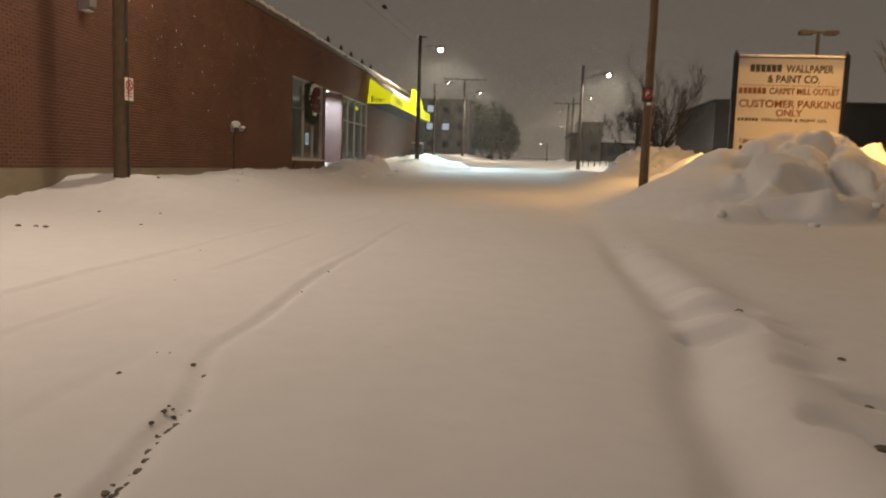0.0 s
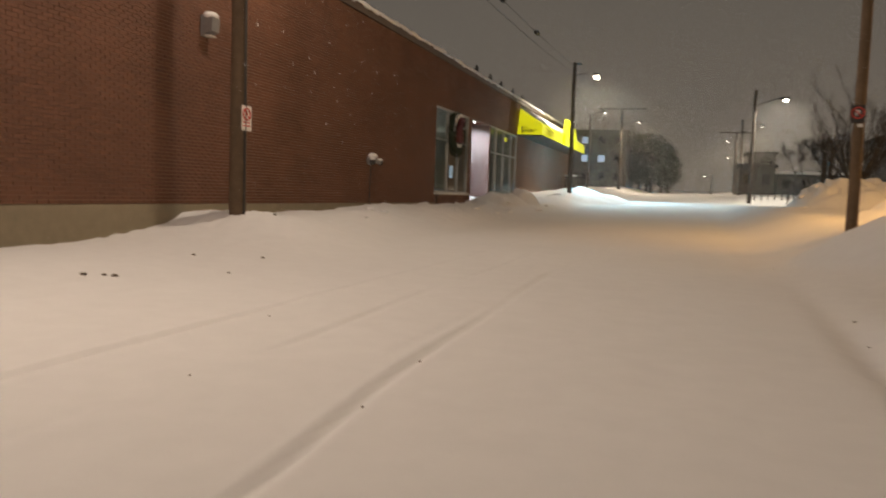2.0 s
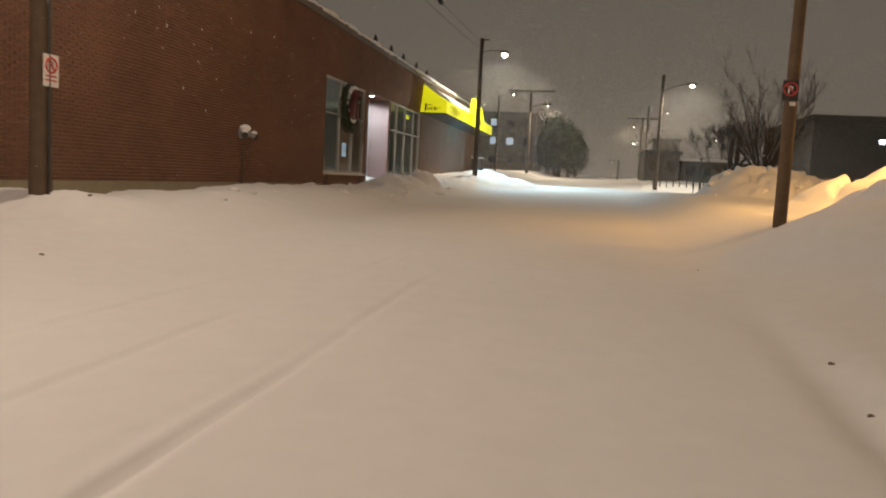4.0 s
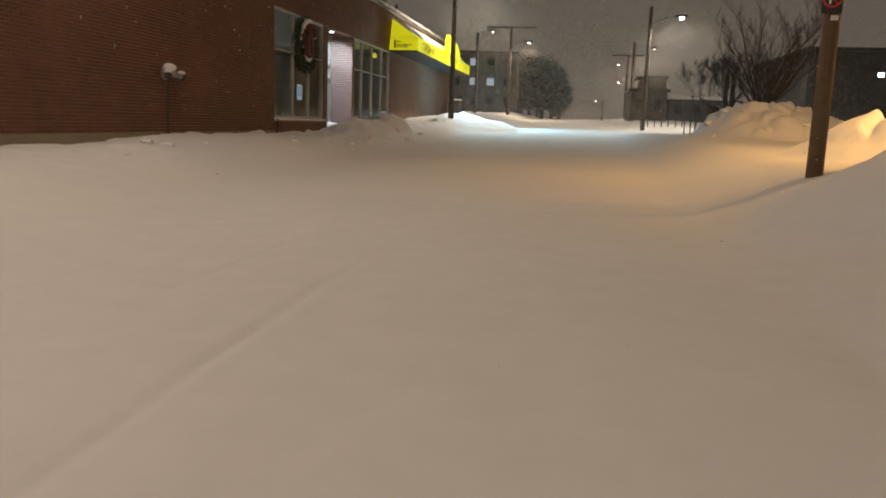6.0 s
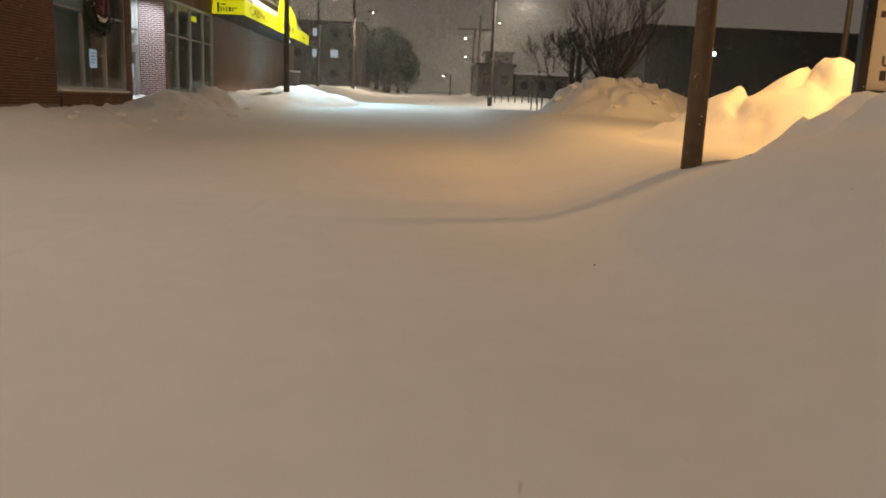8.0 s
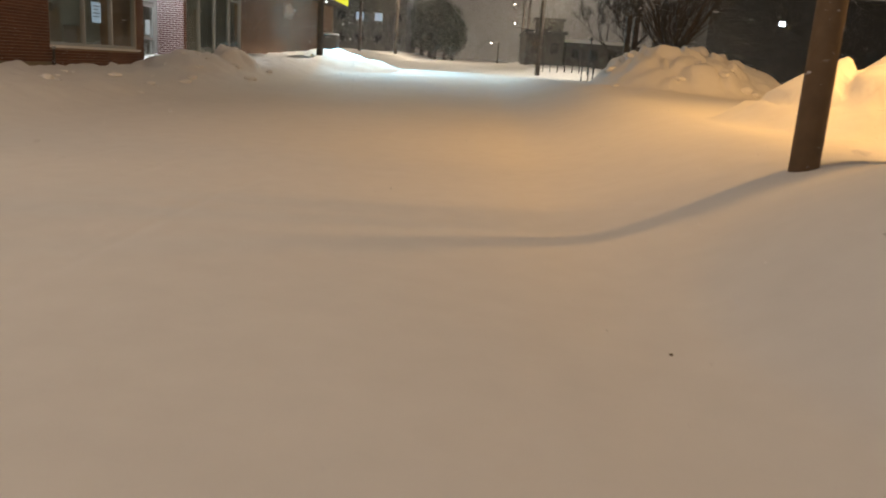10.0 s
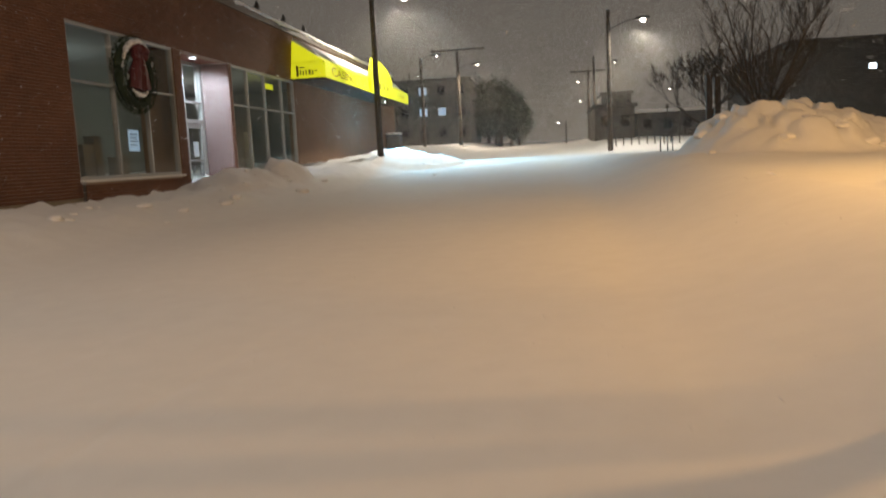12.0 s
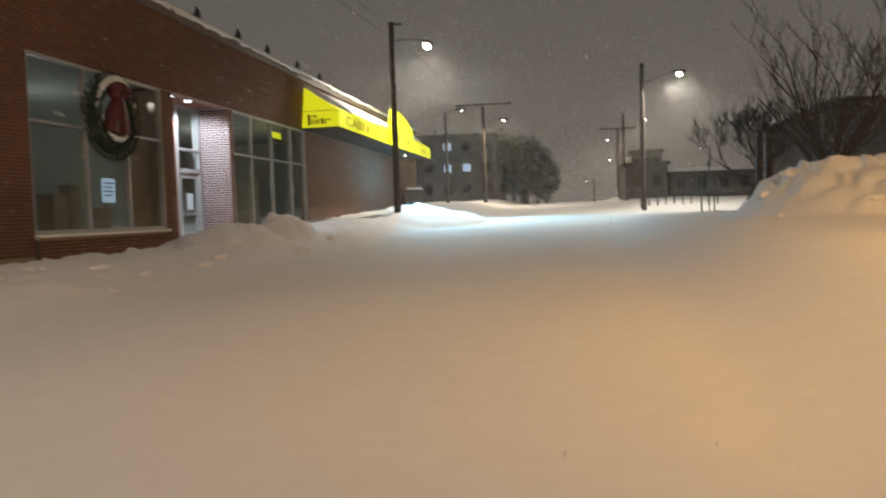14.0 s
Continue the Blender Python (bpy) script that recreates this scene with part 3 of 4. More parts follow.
# entry door at the back of the recess
entry = empty("door_1", (BACK, 0, 0), "aluminium glass entry door with a transom light", "door", kind="structure")
fr = bmesh.new()
for lo, hi in (((-0.06, 36.95, 0.56), (0.06, 37.05, HEAD - 0.002)), ((-0.06, 38.14, 0.56), (0.06, 38.29, HEAD - 0.002)), ((-0.06, 37.05, 2.70), (0.06, 38.14, 2.82)), ((-0.06, 37.05, 3.30), (0.06, 38.14, 3.37)), ((-0.06, 37.05, HEAD - 0.1), (0.06, 38.14, HEAD - 0.002))):
    box(fr, lo, hi, 0.006)
part("door_frame", fr, ALU, entry)
lf = bmesh.new()
for lo, hi in (((-0.03, 37.06, 0.58), (0.03, 37.17, 2.69)), ((-0.03, 38.03, 0.58), (0.03, 38.13, 2.69)), ((-0.03, 37.17, 2.56), (0.03, 38.03, 2.69)), ((-0.03, 37.17, 0.58), (0.03, 38.03, 0.82)), ((-0.03, 37.17, 1.55), (0.03, 38.03, 1.62))):
    box(lf, lo, hi, 0.005)
leaf = part("door_leaf", lf, ALU, entry)
part("door_handle", tubed([(0.03, 37.24, 1.25), (0.09, 37.24, 1.25), (0.09, 37.24, 1.85), (0.03, 37.24, 1.85)], 0.014, 8), STEEL, leaf)
for lo, hi in ((0.83, 1.54), (1.63, 2.55)):
    part("pane", boxed((-0.006, 37.17, lo), (0.006, 38.03, hi)), GLASS, leaf).visible_shadow = False
for lo, hi in ((2.83, 3.29), (3.38, HEAD - 0.11)):
    part("pane", boxed((-0.006, 37.05, lo), (0.006, 38.14, hi)), GLASS, entry).visible_shadow = False
part("side_panel", boxed((-0.12, RECESS[0] + 0.002, 0.56), (0.02, 36.94, HEAD - 0.004)), SOFFIT, entry)
tagged(part("door_notice", boxed((BACK + 0.034, 37.4, 1.7), (BACK + 0.038, 37.75, 2.15)), PAPER), "white paper notice on the entry door", "notice")


def downlight(y):
    ob = empty("entry_downlight", (-9.75, y, HEAD - 0.001), "round recessed downlight in the entry soffit", "downlight", "entry downlights")
    part("trim_ring", tubed([(0, 0, -0.035), (0, 0, 0.0)], [0.115, 0.125], 20), WHITE, ob)
    part("lens", tubed([(0, 0, -0.05), (0, 0, -0.036)], [0.06, 0.09], 16), LENSCOOL, ob)


downlight(36.55), downlight(35.6)


# small pendants added above the fill lights that brighten the shop
def fill_pendant(y):
    ob = empty("pendant_light", (-13.0, y, HEAD + 0.149), "small dark pendant added above the shop's fill light", "pendant light", "shop pendant lights")
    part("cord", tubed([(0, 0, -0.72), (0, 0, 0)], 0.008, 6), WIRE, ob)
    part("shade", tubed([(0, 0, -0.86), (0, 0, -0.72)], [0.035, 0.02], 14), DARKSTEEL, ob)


fill_pendant(34.6), fill_pendant(43.6)


# wreath hung on the shop window
def wreath():
    rnd = random.Random(5)
    ob = empty("wreath", (WX + 0.09, 32.58, 3.60), "large fir wreath with a red ribbon, dusted with snow", "wreath")
    bm = bmesh.new()
    R, r = 0.70, 0.17
    for _ in range(2600):
        a, b = rnd.uniform(0, 2 * math.pi), rnd.uniform(0, 2 * math.pi)
        c = Vector((r * math.sin(b) * 0.8, (R + r * math.cos(b)) * math.cos(a), (R + r * math.cos(b)) * math.sin(a)))
        d = Vector((math.sin(b) + rnd.uniform(-.6, .6), math.cos(b) * math.cos(a) + rnd.uniform(-.8, .8), math.cos(b) * math.sin(a) + rnd.uniform(-.8, .8))).normalized()
        s = d.orthogonal().normalized() * 0.009
        t = c + d * rnd.uniform(0.06, 0.13)
        v = [bm.verts.new(p) for p in (c - s, c + s, t)]
        bm.faces.new(v)
    part("fir_foliage", bm, NEEDLE, ob, "dark green fir twigs")
    ring = [(0, R * math.cos(k * math.pi / 16), R * math.sin(k * math.pi / 16)) for k in range(33)]
    part("wreath_ring", tubed(ring, 0.10, 8), NEEDLE, ob)
    bow = bmesh.new()
    for s in (-1, 1):
        tube(bow, [(0.14, 0, 0.48), (0.2, s * 0.10, 0.60), (0.18, s * 0.24, 0.56), (0.17, s * 0.22, 0.42), (0.14, 0, 0.46)], [0.05, 0.11, 0.13, 0.10, 0.05], 8)
        tube(bow, [(0.15, s * 0.03, 0.46), (0.10, s * 0.14, 0.08), (0.08, s * 0.22, -0.34)], [0.08, 0.15, 0.17], 6)
    part("ribbon", bow, BOW, ob, "hanging dark red ribbon bow")
    for a, w in ((58, .15), (72, .20), (88, .24), (104, .22), (120, .20), (136, .17), (152, .12), (172, .09), (196, .07), (236, .10), (254, .15), (270, .17), (286, .13), (302, .09), (20, .06)):
        cap = bmesh.new()
        inner = 0.16 if a > 180 else 0.02
        p = Vector((0.12, (R - inner) * math.cos(radians(a)), (R - inner) * math.sin(radians(a)) + 0.06))
        bmesh.ops.create_icosphere(cap, subdivisions=2, radius=w * 0.62, matrix=Matrix.Translation(p) @ Matrix.Rotation(radians(a - 90), 4, "X") @ Matrix.Diagonal((0.7, 1.2, 0.6, 1)))
        for v in cap.verts:
            v.co += Vector((0.3, 1, 1)) * 0.04 * noise.noise(v.co * 11)
        part("snow_clump", cap, SNOWCAP, ob, "clinging snow", True)


wreath()

# fire department connection on the wall
fdc = empty("fire_hose_connection", (WX + 0.004, 23.85, 2.12), "brass twin fire hose connection on brick, snow on top", "hydrant")
part("wall_plate", tubed([(0, 0, 0), (0.03, 0, 0)], 0.15, 20), STEEL, fdc)
part("body", tubed([(0.02, 0, 0), (0.2, 0, 0.0), (0.26, 0, -0.03)], [0.085, 0.10, 0.06], 12), STEEL, fdc)
for s in (-1, 1):
    inlet = part("inlet", tubed([(0.14, s * 0.05, 0), (0.22, s * 0.20, -0.04), (0.25, s * 0.27, -0.06)], [0.07, 0.065, 0.065], 12), STEEL, fdc)
    part("inlet_cap", tubed([(0.25, s * 0.271, -0.06), (0.28, s * 0.33, -0.075)], [0.085, 0.08], 12), DARKSTEEL, inlet)
cap = bmesh.new()
bmesh.ops.create_icosphere(cap, subdivisions=3, radius=0.16, matrix=Matrix.Translation((0.13, 0, 0.12)) @ Matrix.Diagonal((0.9, 0.95, 0.62, 1)))
for s in (-1, 1):
    bmesh.ops.create_icosphere(cap, subdivisions=2, radius=0.085, matrix=Matrix.Translation((0.25, s * 0.29, 0.03)) @ Matrix.Diagonal((1, 1.1, 0.55, 1)))
part("snow_cap", cap, SNOWCAP, fdc, "rounded cap of snow", True)
part("drain_pipe", tubed([(0.10, 0.02, -0.06), (0.06, 0.02, -0.3), (0.05, 0.02, -1.5)], 0.018, 8), DARKSTEEL, fdc)

# wall light with snow
pack = empty("wall_light", (WX + 0.004, 15.6, 4.30), "unlit metal wall light box capped with snow", "wall light")
part("back_plate", boxed((0, -0.15, -0.2), (0.03, 0.15, 0.2), 0.01), STEEL, pack)
part("housing", loft([[(0.03, -0.13, -0.17), (0.03, 0.13, -0.17), (0.03, 0.13, 0.17), (0.03, -0.13, 0.17)], [(0.24, -0.13, -0.10), (0.24, 0.13, -0.10), (0.26, 0.13, 0.16), (0.26, -0.13, 0.16)]]), STEEL, pack)
part("lens", boxed((0.05, -0.11, -0.20), (0.2, 0.11, -0.172), 0.01), WHITE, pack)
cap = bmesh.new()
bmesh.ops.create_icosphere(cap, subdivisions=3, radius=0.17, matrix=Matrix.Translation((0.14, 0, 0.2)) @ Matrix.Diagonal((0.85, 0.95, 0.5, 1)))
part("snow_cap", cap, SNOWCAP, pack, "rounded cap of snow", True)

# snow blown onto the brick face
stuck = bmesh.new()
rnd = random.Random(12)
for _ in range(70):
    y, z = rnd.uniform(17, 30), rnd.uniform(2.4, 6.2)
    s = rnd.uniform(0.008, 0.026)
    bmesh.ops.create_icosphere(stuck, subdivisions=1, radius=s, matrix=Matrix.Translation((WX + 0.006, y, z)) @ Matrix.Diagonal((0.35, 0.8, rnd.uniform(0.8, 2.2), 1)))
tagged(part("stuck_snow", stuck, SNOWCAP, None, "", True), "small flecks of snow blown onto the bricks", "snow", kind="stuff")

# loading bay at the near end of the wall
bay = empty("loading_bay", (0, 0, 0), "dark recessed loading bay beside the brick wall", "bay", kind="structure")
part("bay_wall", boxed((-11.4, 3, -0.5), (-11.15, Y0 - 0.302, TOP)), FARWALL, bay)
part("bay_side", boxed((-11.149, 2.7, -0.5), (WX, 2.999, TOP)), MORTAR, bay)
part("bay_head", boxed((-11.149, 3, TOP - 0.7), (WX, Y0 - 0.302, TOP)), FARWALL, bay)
part("bay_dock", boxed((-11.149, 3, -0.5), (WX - 0.05, Y0 - 0.302, 0.92), 0.02), DARKSTEEL, bay)
part("front_wall", boxed((-9.75, -22, -0.5), (WX, 2.699, TOP)), MORTAR, bay)
brick_mesh("brickwork", brick_rows(-6, 2.6, 0.3, 3.2), BRICK, bay)
for k in range(14):
    part("door_slat", boxed((-11.148, 4.7, 0.94 + k * 0.24), (-11.10, 9.3, 1.165 + k * 0.24), 0.012), DARKSTEEL, bay)
rail = empty("dock_railing", (WX + 0.02, 0, 0.92), "dark pipe railing with snow on its rails", "railing")
for y in (6.8, 8.0, 9.2, 9.8, 10.33):
    part("post", tubed([(-0.12, y, -0.02), (-0.12, y, 1.0)], 0.03, 8), DARKSTEEL, rail)
for z in (0.16, 0.98):
    bar = part("rail", tubed([(-0.12, 6.7, z), (-0.12, 10.38, z)], 0.032, 8), DARKSTEEL, rail)
    part("snow_strip", tubed([(-0.12, 6.75 + 0.3 * k, z + 0.035 + 0.012 * rough(k, 0, 0.9, z)) for k in range(13)], 0.034, 6), SNOWCAP, bar)
for y in (9.65, 10.05, 10.32):
    pipe = part("downpipe", tubed([(WX - 0.1, y, 0.9), (WX - 0.1, y, TOP - 0.6)], 0.05, 10), STEEL if y > 9.7 else DARKSTEEL)
    tagged(pipe, "vertical metal conduit pipe at the loading bay", "pipe", "bay conduits")

# ---- awning ----
awn = empty("awning", (WX, 0, 0), "bright yellow lit awning with snow on its slope", "awning")
A0, A1, AX, AB = 44.05, 61.6, 1.45, 4.56


def awning_outline(y):
    return [(0.08, y, AB), (AX, y, AB), (AX, y, AB + 0.58), (0.20, y, AB + 1.40)]


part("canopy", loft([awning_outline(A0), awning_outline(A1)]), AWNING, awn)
arch = []
for k in range(25):
    y = 51.2 + 5.0 * k / 24
    h = 0.60 + 0.98 * min(1.0, 9 * k / 24) * math.sqrt(max(0.0, 1 - max(0.0, (k - 5) / 19.2) ** 2))
    arch.append((y, AB + h))
bm = bmesh.new()
lo, hi = ([[bm.verts.new((x, y, AB - 0.02)) for y, _ in arch] for x in (AX + 0.002, AX + 0.16)], [[bm.verts.new((x, y, z)) for y, z in arch] for x in (AX + 0.002, AX + 0.16)])
for k in range(24):
    bm.faces.new((lo[1][k], lo[1][k + 1], hi[1][k + 1], hi[1][k]))
    bm.faces.new((lo[0][k + 1], lo[0][k], hi[0][k], hi[0][k + 1]))
    bm.faces.new((hi[1][k], hi[1][k + 1], hi[0][k + 1], hi[0][k]))
bm.faces.new((lo[0][0], lo[1][0], hi[1][0], hi[0][0])), bm.faces.new((lo[1][24], lo[0][24], hi[0][24], hi[1][24]))
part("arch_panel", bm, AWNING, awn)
part("end_trim", boxed((0.10, A0 - 0.012, AB + 0.555), (AX, A0 - 0.004, AB + 0.575)), AWNINK, awn)
part("underside", boxed((0.04, A0 + 0.03, AB - 0.05), (AX - 0.03, A1 - 0.03, AB - 0.003)), DARKSTEEL, awn)
sn, rows = bmesh.new(), []
for k in range(83):
    y = A0 + 0.06 + (A1 - A0 - 0.12) * k / 82
    w = 0.60 + 0.28 * rough(y, 0, 0.5, 61) + 0.1 * rough(y, 0, 2.0, 62)
    rows.append([sn.verts.new((0.20 + (AX - 0.20) * u, y, AB + 1.40 - 0.82 * u + d)) for u, d in ((0.02, 0.005), (0.04, 0.16), (0.5 * w, 0.19 + 0.05 * rough(y, 1, 1.5, 63)), (w, 0.10), (w + 0.06, 0.005))])
for a, b in zip(rows, rows[1:]):
    for k in range(4):
        sn.faces.new((a[k], a[k + 1], b[k + 1], b[k]))
sn.faces.new(rows[0][::-1]), sn.faces.new(rows[-1])
bmesh.ops.recalc_face_normals(sn, faces=sn.faces)
part("awning_snow", sn, SNOWCAP, awn, "slumped snow on the slope", True)
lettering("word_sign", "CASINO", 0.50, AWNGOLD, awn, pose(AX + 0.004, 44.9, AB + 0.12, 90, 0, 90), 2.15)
for k, (u, w, z, h) in enumerate(((0.30, 0.10, 0.06, 0.40), (0.44, 0.22, 0.36, 0.06), (0.44, 0.06, 0.10, 0.20), (0.55, 0.06, 0.10, 0.18), (0.66, 0.06, 0.08, 0.22), (0.78, 0.10, 0.10, 0.20), (0.92, 0.06, 0.10, 0.18), (1.02, 0.12, 0.22, 0.06))):
    part("logo_stroke", boxed((u, A0 - 0.010, AB + z), (u + w, A0 - 0.004, AB + z + h), 0.002), AWNINK, awn)
for u in (51.9, 52.8, 53.7, 54.6):
    part("logo_stroke", boxed((AX + 0.162, u, AB + 0.20), (AX + 0.167, u + 0.5, AB + 0.52)), AWNGOLD, awn)
for u in (59.0, 59.5, 60.0):
    part("logo_stroke", boxed((AX + 0.002, u, AB + 0.18), (AX + 0.006, u + 0.3, AB + 0.40)), AWNGOLD, awn)
under = empty("awning_flood", (-8.15, 55.0, AB - 0.05), "small white floodlight under the yellow awning", "floodlight")
part("bracket", boxed((-0.04, -0.04, -0.14), (0.04, 0.04, 0.0), 0.008), STEEL, under)
part("flood_housing", boxed((-0.08, -0.2, -0.30), (0.10, 0.2, -0.142), 0.02), STEEL, under)
part("lens", boxed((0.102, -0.07, -0.25), (0.115, 0.07, -0.19), 0.004), LENSCOOL, under)
meter = empty("utility_cabinet", (-8.7, 60.2, snow_height(-8.7, 60.2) - 0.1), "grey utility cabinet half buried by the wall", "cabinet")
part("cabinet_body", boxed((-0.4, -0.5, 0), (0.4, 0.5, 0.95), 0.03), FARWALL, meter)
part("cabinet_lid", boxed((-0.44, -0.54, 0.952), (0.44, 0.54, 1.02), 0.02), FARWALL, meter)
part("snow_cap", boxed((-0.42, -0.52, 1.021), (0.42, 0.52, 1.13), 0.05), SNOWCAP, meter, "", True)
# ---- poles, lamps, wires ----
def utility_pole(x, y, top, radius, mat, label, group=""):
    z = snow_height(x, y)
    ob = empty("utility_pole", (x, y, z), label, "utility pole", group)
    n = 10
    pts = [(0.010 * rough(k, y, 0.7, 71) * k / 2, 0.010 * rough(k, x, 0.7, 72) * k / 2, -0.5 + (top - z + 0.5) * k / n) for k in range(n + 1)]
    part("shaft", tubed(pts, [radius * (1 - 0.28 * k / n) for k in range(n + 1)], 14), mat, ob, "", True)
    return ob


def lamp_arm(ob, start, end, globe=0.06):
    """A curved bracket with a cobra-head lantern, in the pole's own frame."""
    s, e = Vector(start), Vector(end)
    d = e - s
    pts = [s + d * k / 6 + Vector((0, 0, 0.35 * math.sin(math.pi * k / 6 * 0.55))) for k in range(7)]
    arm = part("lamp_arm", tubed(pts, 0.022, 8), WIRE, ob)
    h = pts[-1]
    f = Vector((d.x, d.y, 0)).normalized()
    side = Vector((-f.y, f.x, 0))

    def ring(a, w, t, b):
        return [h + f * a + side * (w * u) + Vector((0, 0, v)) for u, v in ((-1, b), (1, b), (1, t * 0.4), (0.5, t), (-0.5, t), (-1, t * 0.4))]
    head = part("lamp_head", loft([ring(-0.15, 0.05, 0.05, -0.04), ring(0.05, 0.13, 0.10, -0.06), ring(0.4, 0.16, 0.11, -0.06), ring(0.62, 0.09, 0.06, -0.04)]), WIRE, ob)
    lens = bmesh.new()
    bmesh.ops.create_uvsphere(lens, u_segments=14, v_segments=8, radius=globe, matrix=Matrix.Translation(h + f * 0.28 + Vector((0, 0, -0.06 - globe * 0.4))) @ Matrix.Diagonal((1, 1, 0.75, 1)))
    lens_ob = part("lens", lens, LENSWHITE, head, "glowing warm lens", True)
    lens_ob.visible_shadow = False


def crossarm(ob, z, half, turn=0.0):
    c, s = math.cos(turn), math.sin(turn)
    arm = part("crossarm", boxed((-half, -0.05, z), (half, 0.05, z + 0.11), 0.01), FARWOOD, ob)
    arm.matrix_local = pose(0, 0.16, 0, 0, 0, math.degrees(turn))
    for k in (-0.92, -0.5, 0.5, 0.92):
        part("insulator", tubed([(half * k, 0, z + 0.11), (half * k, 0, z + 0.19), (half * k, 0, z + 0.25)], [0.03, 0.045, 0.02], 8), DARKSTEEL, arm)


def parking_sign(ob, centre, turn, w=0.30, h=0.46, bright=True):
    """No-parking plate: white, a letter in a red ring with a bar, and two rows of small print."""
    plate = part("sign_plate", boxed((-w / 2, -0.003, -h / 2), (w / 2, 0.003, h / 2), 0.002), WHITE if bright else FARWALL, ob, "white no-parking plate")
    plate.matrix_local = pose(*centre, 0, 0, turn)
    ring = [(0.105 * math.cos(a), -0.006, h * 0.16 + 0.105 * math.sin(a)) for a in [k * math.pi / 12 for k in range(25)]]
    part("red_ring", tubed(ring, 0.013, 6), SIGNRED, plate)
    part("red_bar", tubed([(-0.075, -0.009, h * 0.16 + 0.075), (0.075, -0.009, h * 0.16 - 0.075)], 0.011, 6), SIGNRED, plate)
    lettering("letter", "P", 0.17, INKDARK, plate, pose(-0.05, -0.005, h * 0.16 - 0.06, 90), 1.0, 0.001)
    for k in range(2):
        part("print_line", boxed((-w * 0.36, -0.005, -h * (0.20 + 0.13 * k)), (w * 0.36, -0.0035, -h * (0.15 + 0.13 * k))), SIGNRED, plate)
    return plate


pole_wall = utility_pole(-8.30, 15.05, 9.6, 0.165, WOOD, "thick dark wooden utility pole beside the brick wall")
parking_sign(pole_wall, (0.185, -0.03, 2.47 - pole_wall.location.z), 86)
for z in (2.05, 3.2):
    part("nail_tag", boxed((0.15, -0.08, z - 0.5), (0.17, -0.05, z - 0.44)), STEEL, pole_wall)
part("conduit", tubed([(0.175, -0.05, -0.4), (0.17, -0.05, 2.2), (0.15, -0.05, 5.0)], 0.022, 8), DARKSTEEL, pole_wall)

lamp_arm(pole_wall, (0.12, 0.05, 8.3), (1.6, 0.85, 8.3))

pole_side = utility_pole(2.70, 18.5, 10.6, 0.108, WOOD, "tall brown wooden utility pole standing in ploughed snow")
# the plate's backlit look is put into its dark colour
sign = part("sign_plate", boxed((-0.12, -0.003, -0.16), (0.12, 0.003, 0.16), 0.002), DARKSTEEL, pole_side, "no-parking plate coloured dark as if backlit")
sign.matrix_local = pose(-0.05, -0.125, 2.93 - pole_side.location.z, 0, 0, -8)
part("red_ring", tubed([(0.10 * math.cos(k * math.pi / 12), -0.006, 0.02 + 0.10 * math.sin(k * math.pi / 12)) for k in range(25)], 0.012, 6), SIGNRED, sign)
part("red_bar", tubed([(-0.07, -0.009, 0.09), (0.07, -0.009, -0.05)], 0.010, 6), SIGNRED, sign)
lettering("letter", "P", 0.16, WHITE, sign, pose(-0.045, -0.005, -0.04, 90), 1.0, 0.001)
part("number_tag", boxed((-0.045, -0.115, 1.95), (0.045, -0.098, 2.01)), WHITE, pole_side, "small white tag")

# unseen fixture, added only as a mount for the near left light
bracket = empty("bracket_lamp", (WX, 6.0, 6.2), "unseen bracket lamp added above the loading bay to carry its light", "street lamp")
part("wall_plate", boxed((0.002, -0.1, -0.2), (0.03, 0.1, 0.2), 0.008), DARKSTEEL, bracket)
lamp_arm(bracket, (0.03, 0, 0), (3.4, 0, 0.15))

pole_far = utility_pole(-7.05, 48.6, 9.15, 0.15, FARWOOD, "slim wooden street lamp pole by the awning", "street lamp poles")
lamp_arm(pole_far, (0.1, 0.1, 6.95), (0.9, 2.1, 6.95), 0.17)
part("transformer_bracket", boxed((0.10, -0.05, 7.55), (0.42, 0.05, 7.63), 0.01), DARKSTEEL, pole_far)
pole_right = utility_pole(3.88, 61.4, 9.2, 0.15, FARWOOD, "slim wooden street lamp pole on the snowy verge", "street lamp poles")
lamp_arm(pole_right, (0.1, -0.05, 6.9), (1.65, -0.4, 7.0), 0.15)
far_left = utility_pole(-6.7, 78.0, 9.6, 0.16, FARWOOD, "wooden pole with a crossarm and street lamp", "street lamp poles")
lamp_arm(far_left, (0.1, 0, 6.1), (1.3, 0.1, 6.1))
crossarm(far_left, 7.6, 2.2)
far_a = utility_pole(4.35, 92.0, 8.9, 0.16, FARWOOD, "wooden pole with a crossarm far along the street", "street lamp poles")
crossarm(far_a, 6.4, 1.7)
lamp_arm(far_a, (-0.1, 0, 5.2), (-0.75, 3.2, 5.5))
far_b = utility_pole(4.95, 93.0, 10.3, 0.16, FARWOOD, "bare wooden pole far along the street", "street lamp poles")
lamp_arm(far_b, (0.1, 0, 6.2), (1.6, -3.5, 6.6))
far_c = utility_pole(5.2, 106.0, 7.4, 0.15, FARWOOD, "short wooden lamp pole far along the street", "street lamp poles")
lamp_arm(far_c, (-0.1, 0, 4.0), (-0.8, -0.3, 4.0))
far_d = utility_pole(-9.6, 77.4, 9.2, 0.15, FARWOOD, "wooden lamp pole beyond the snow bank", "street lamp poles")
lamp_arm(far_d, (0.1, 0, 6.9), (1.0, 0.2, 6.9))
far_e = utility_pole(-23.2, 150, 16.0, 0.2, FARWOOD, "tall lamp pole far behind the buildings", "street lamp poles")
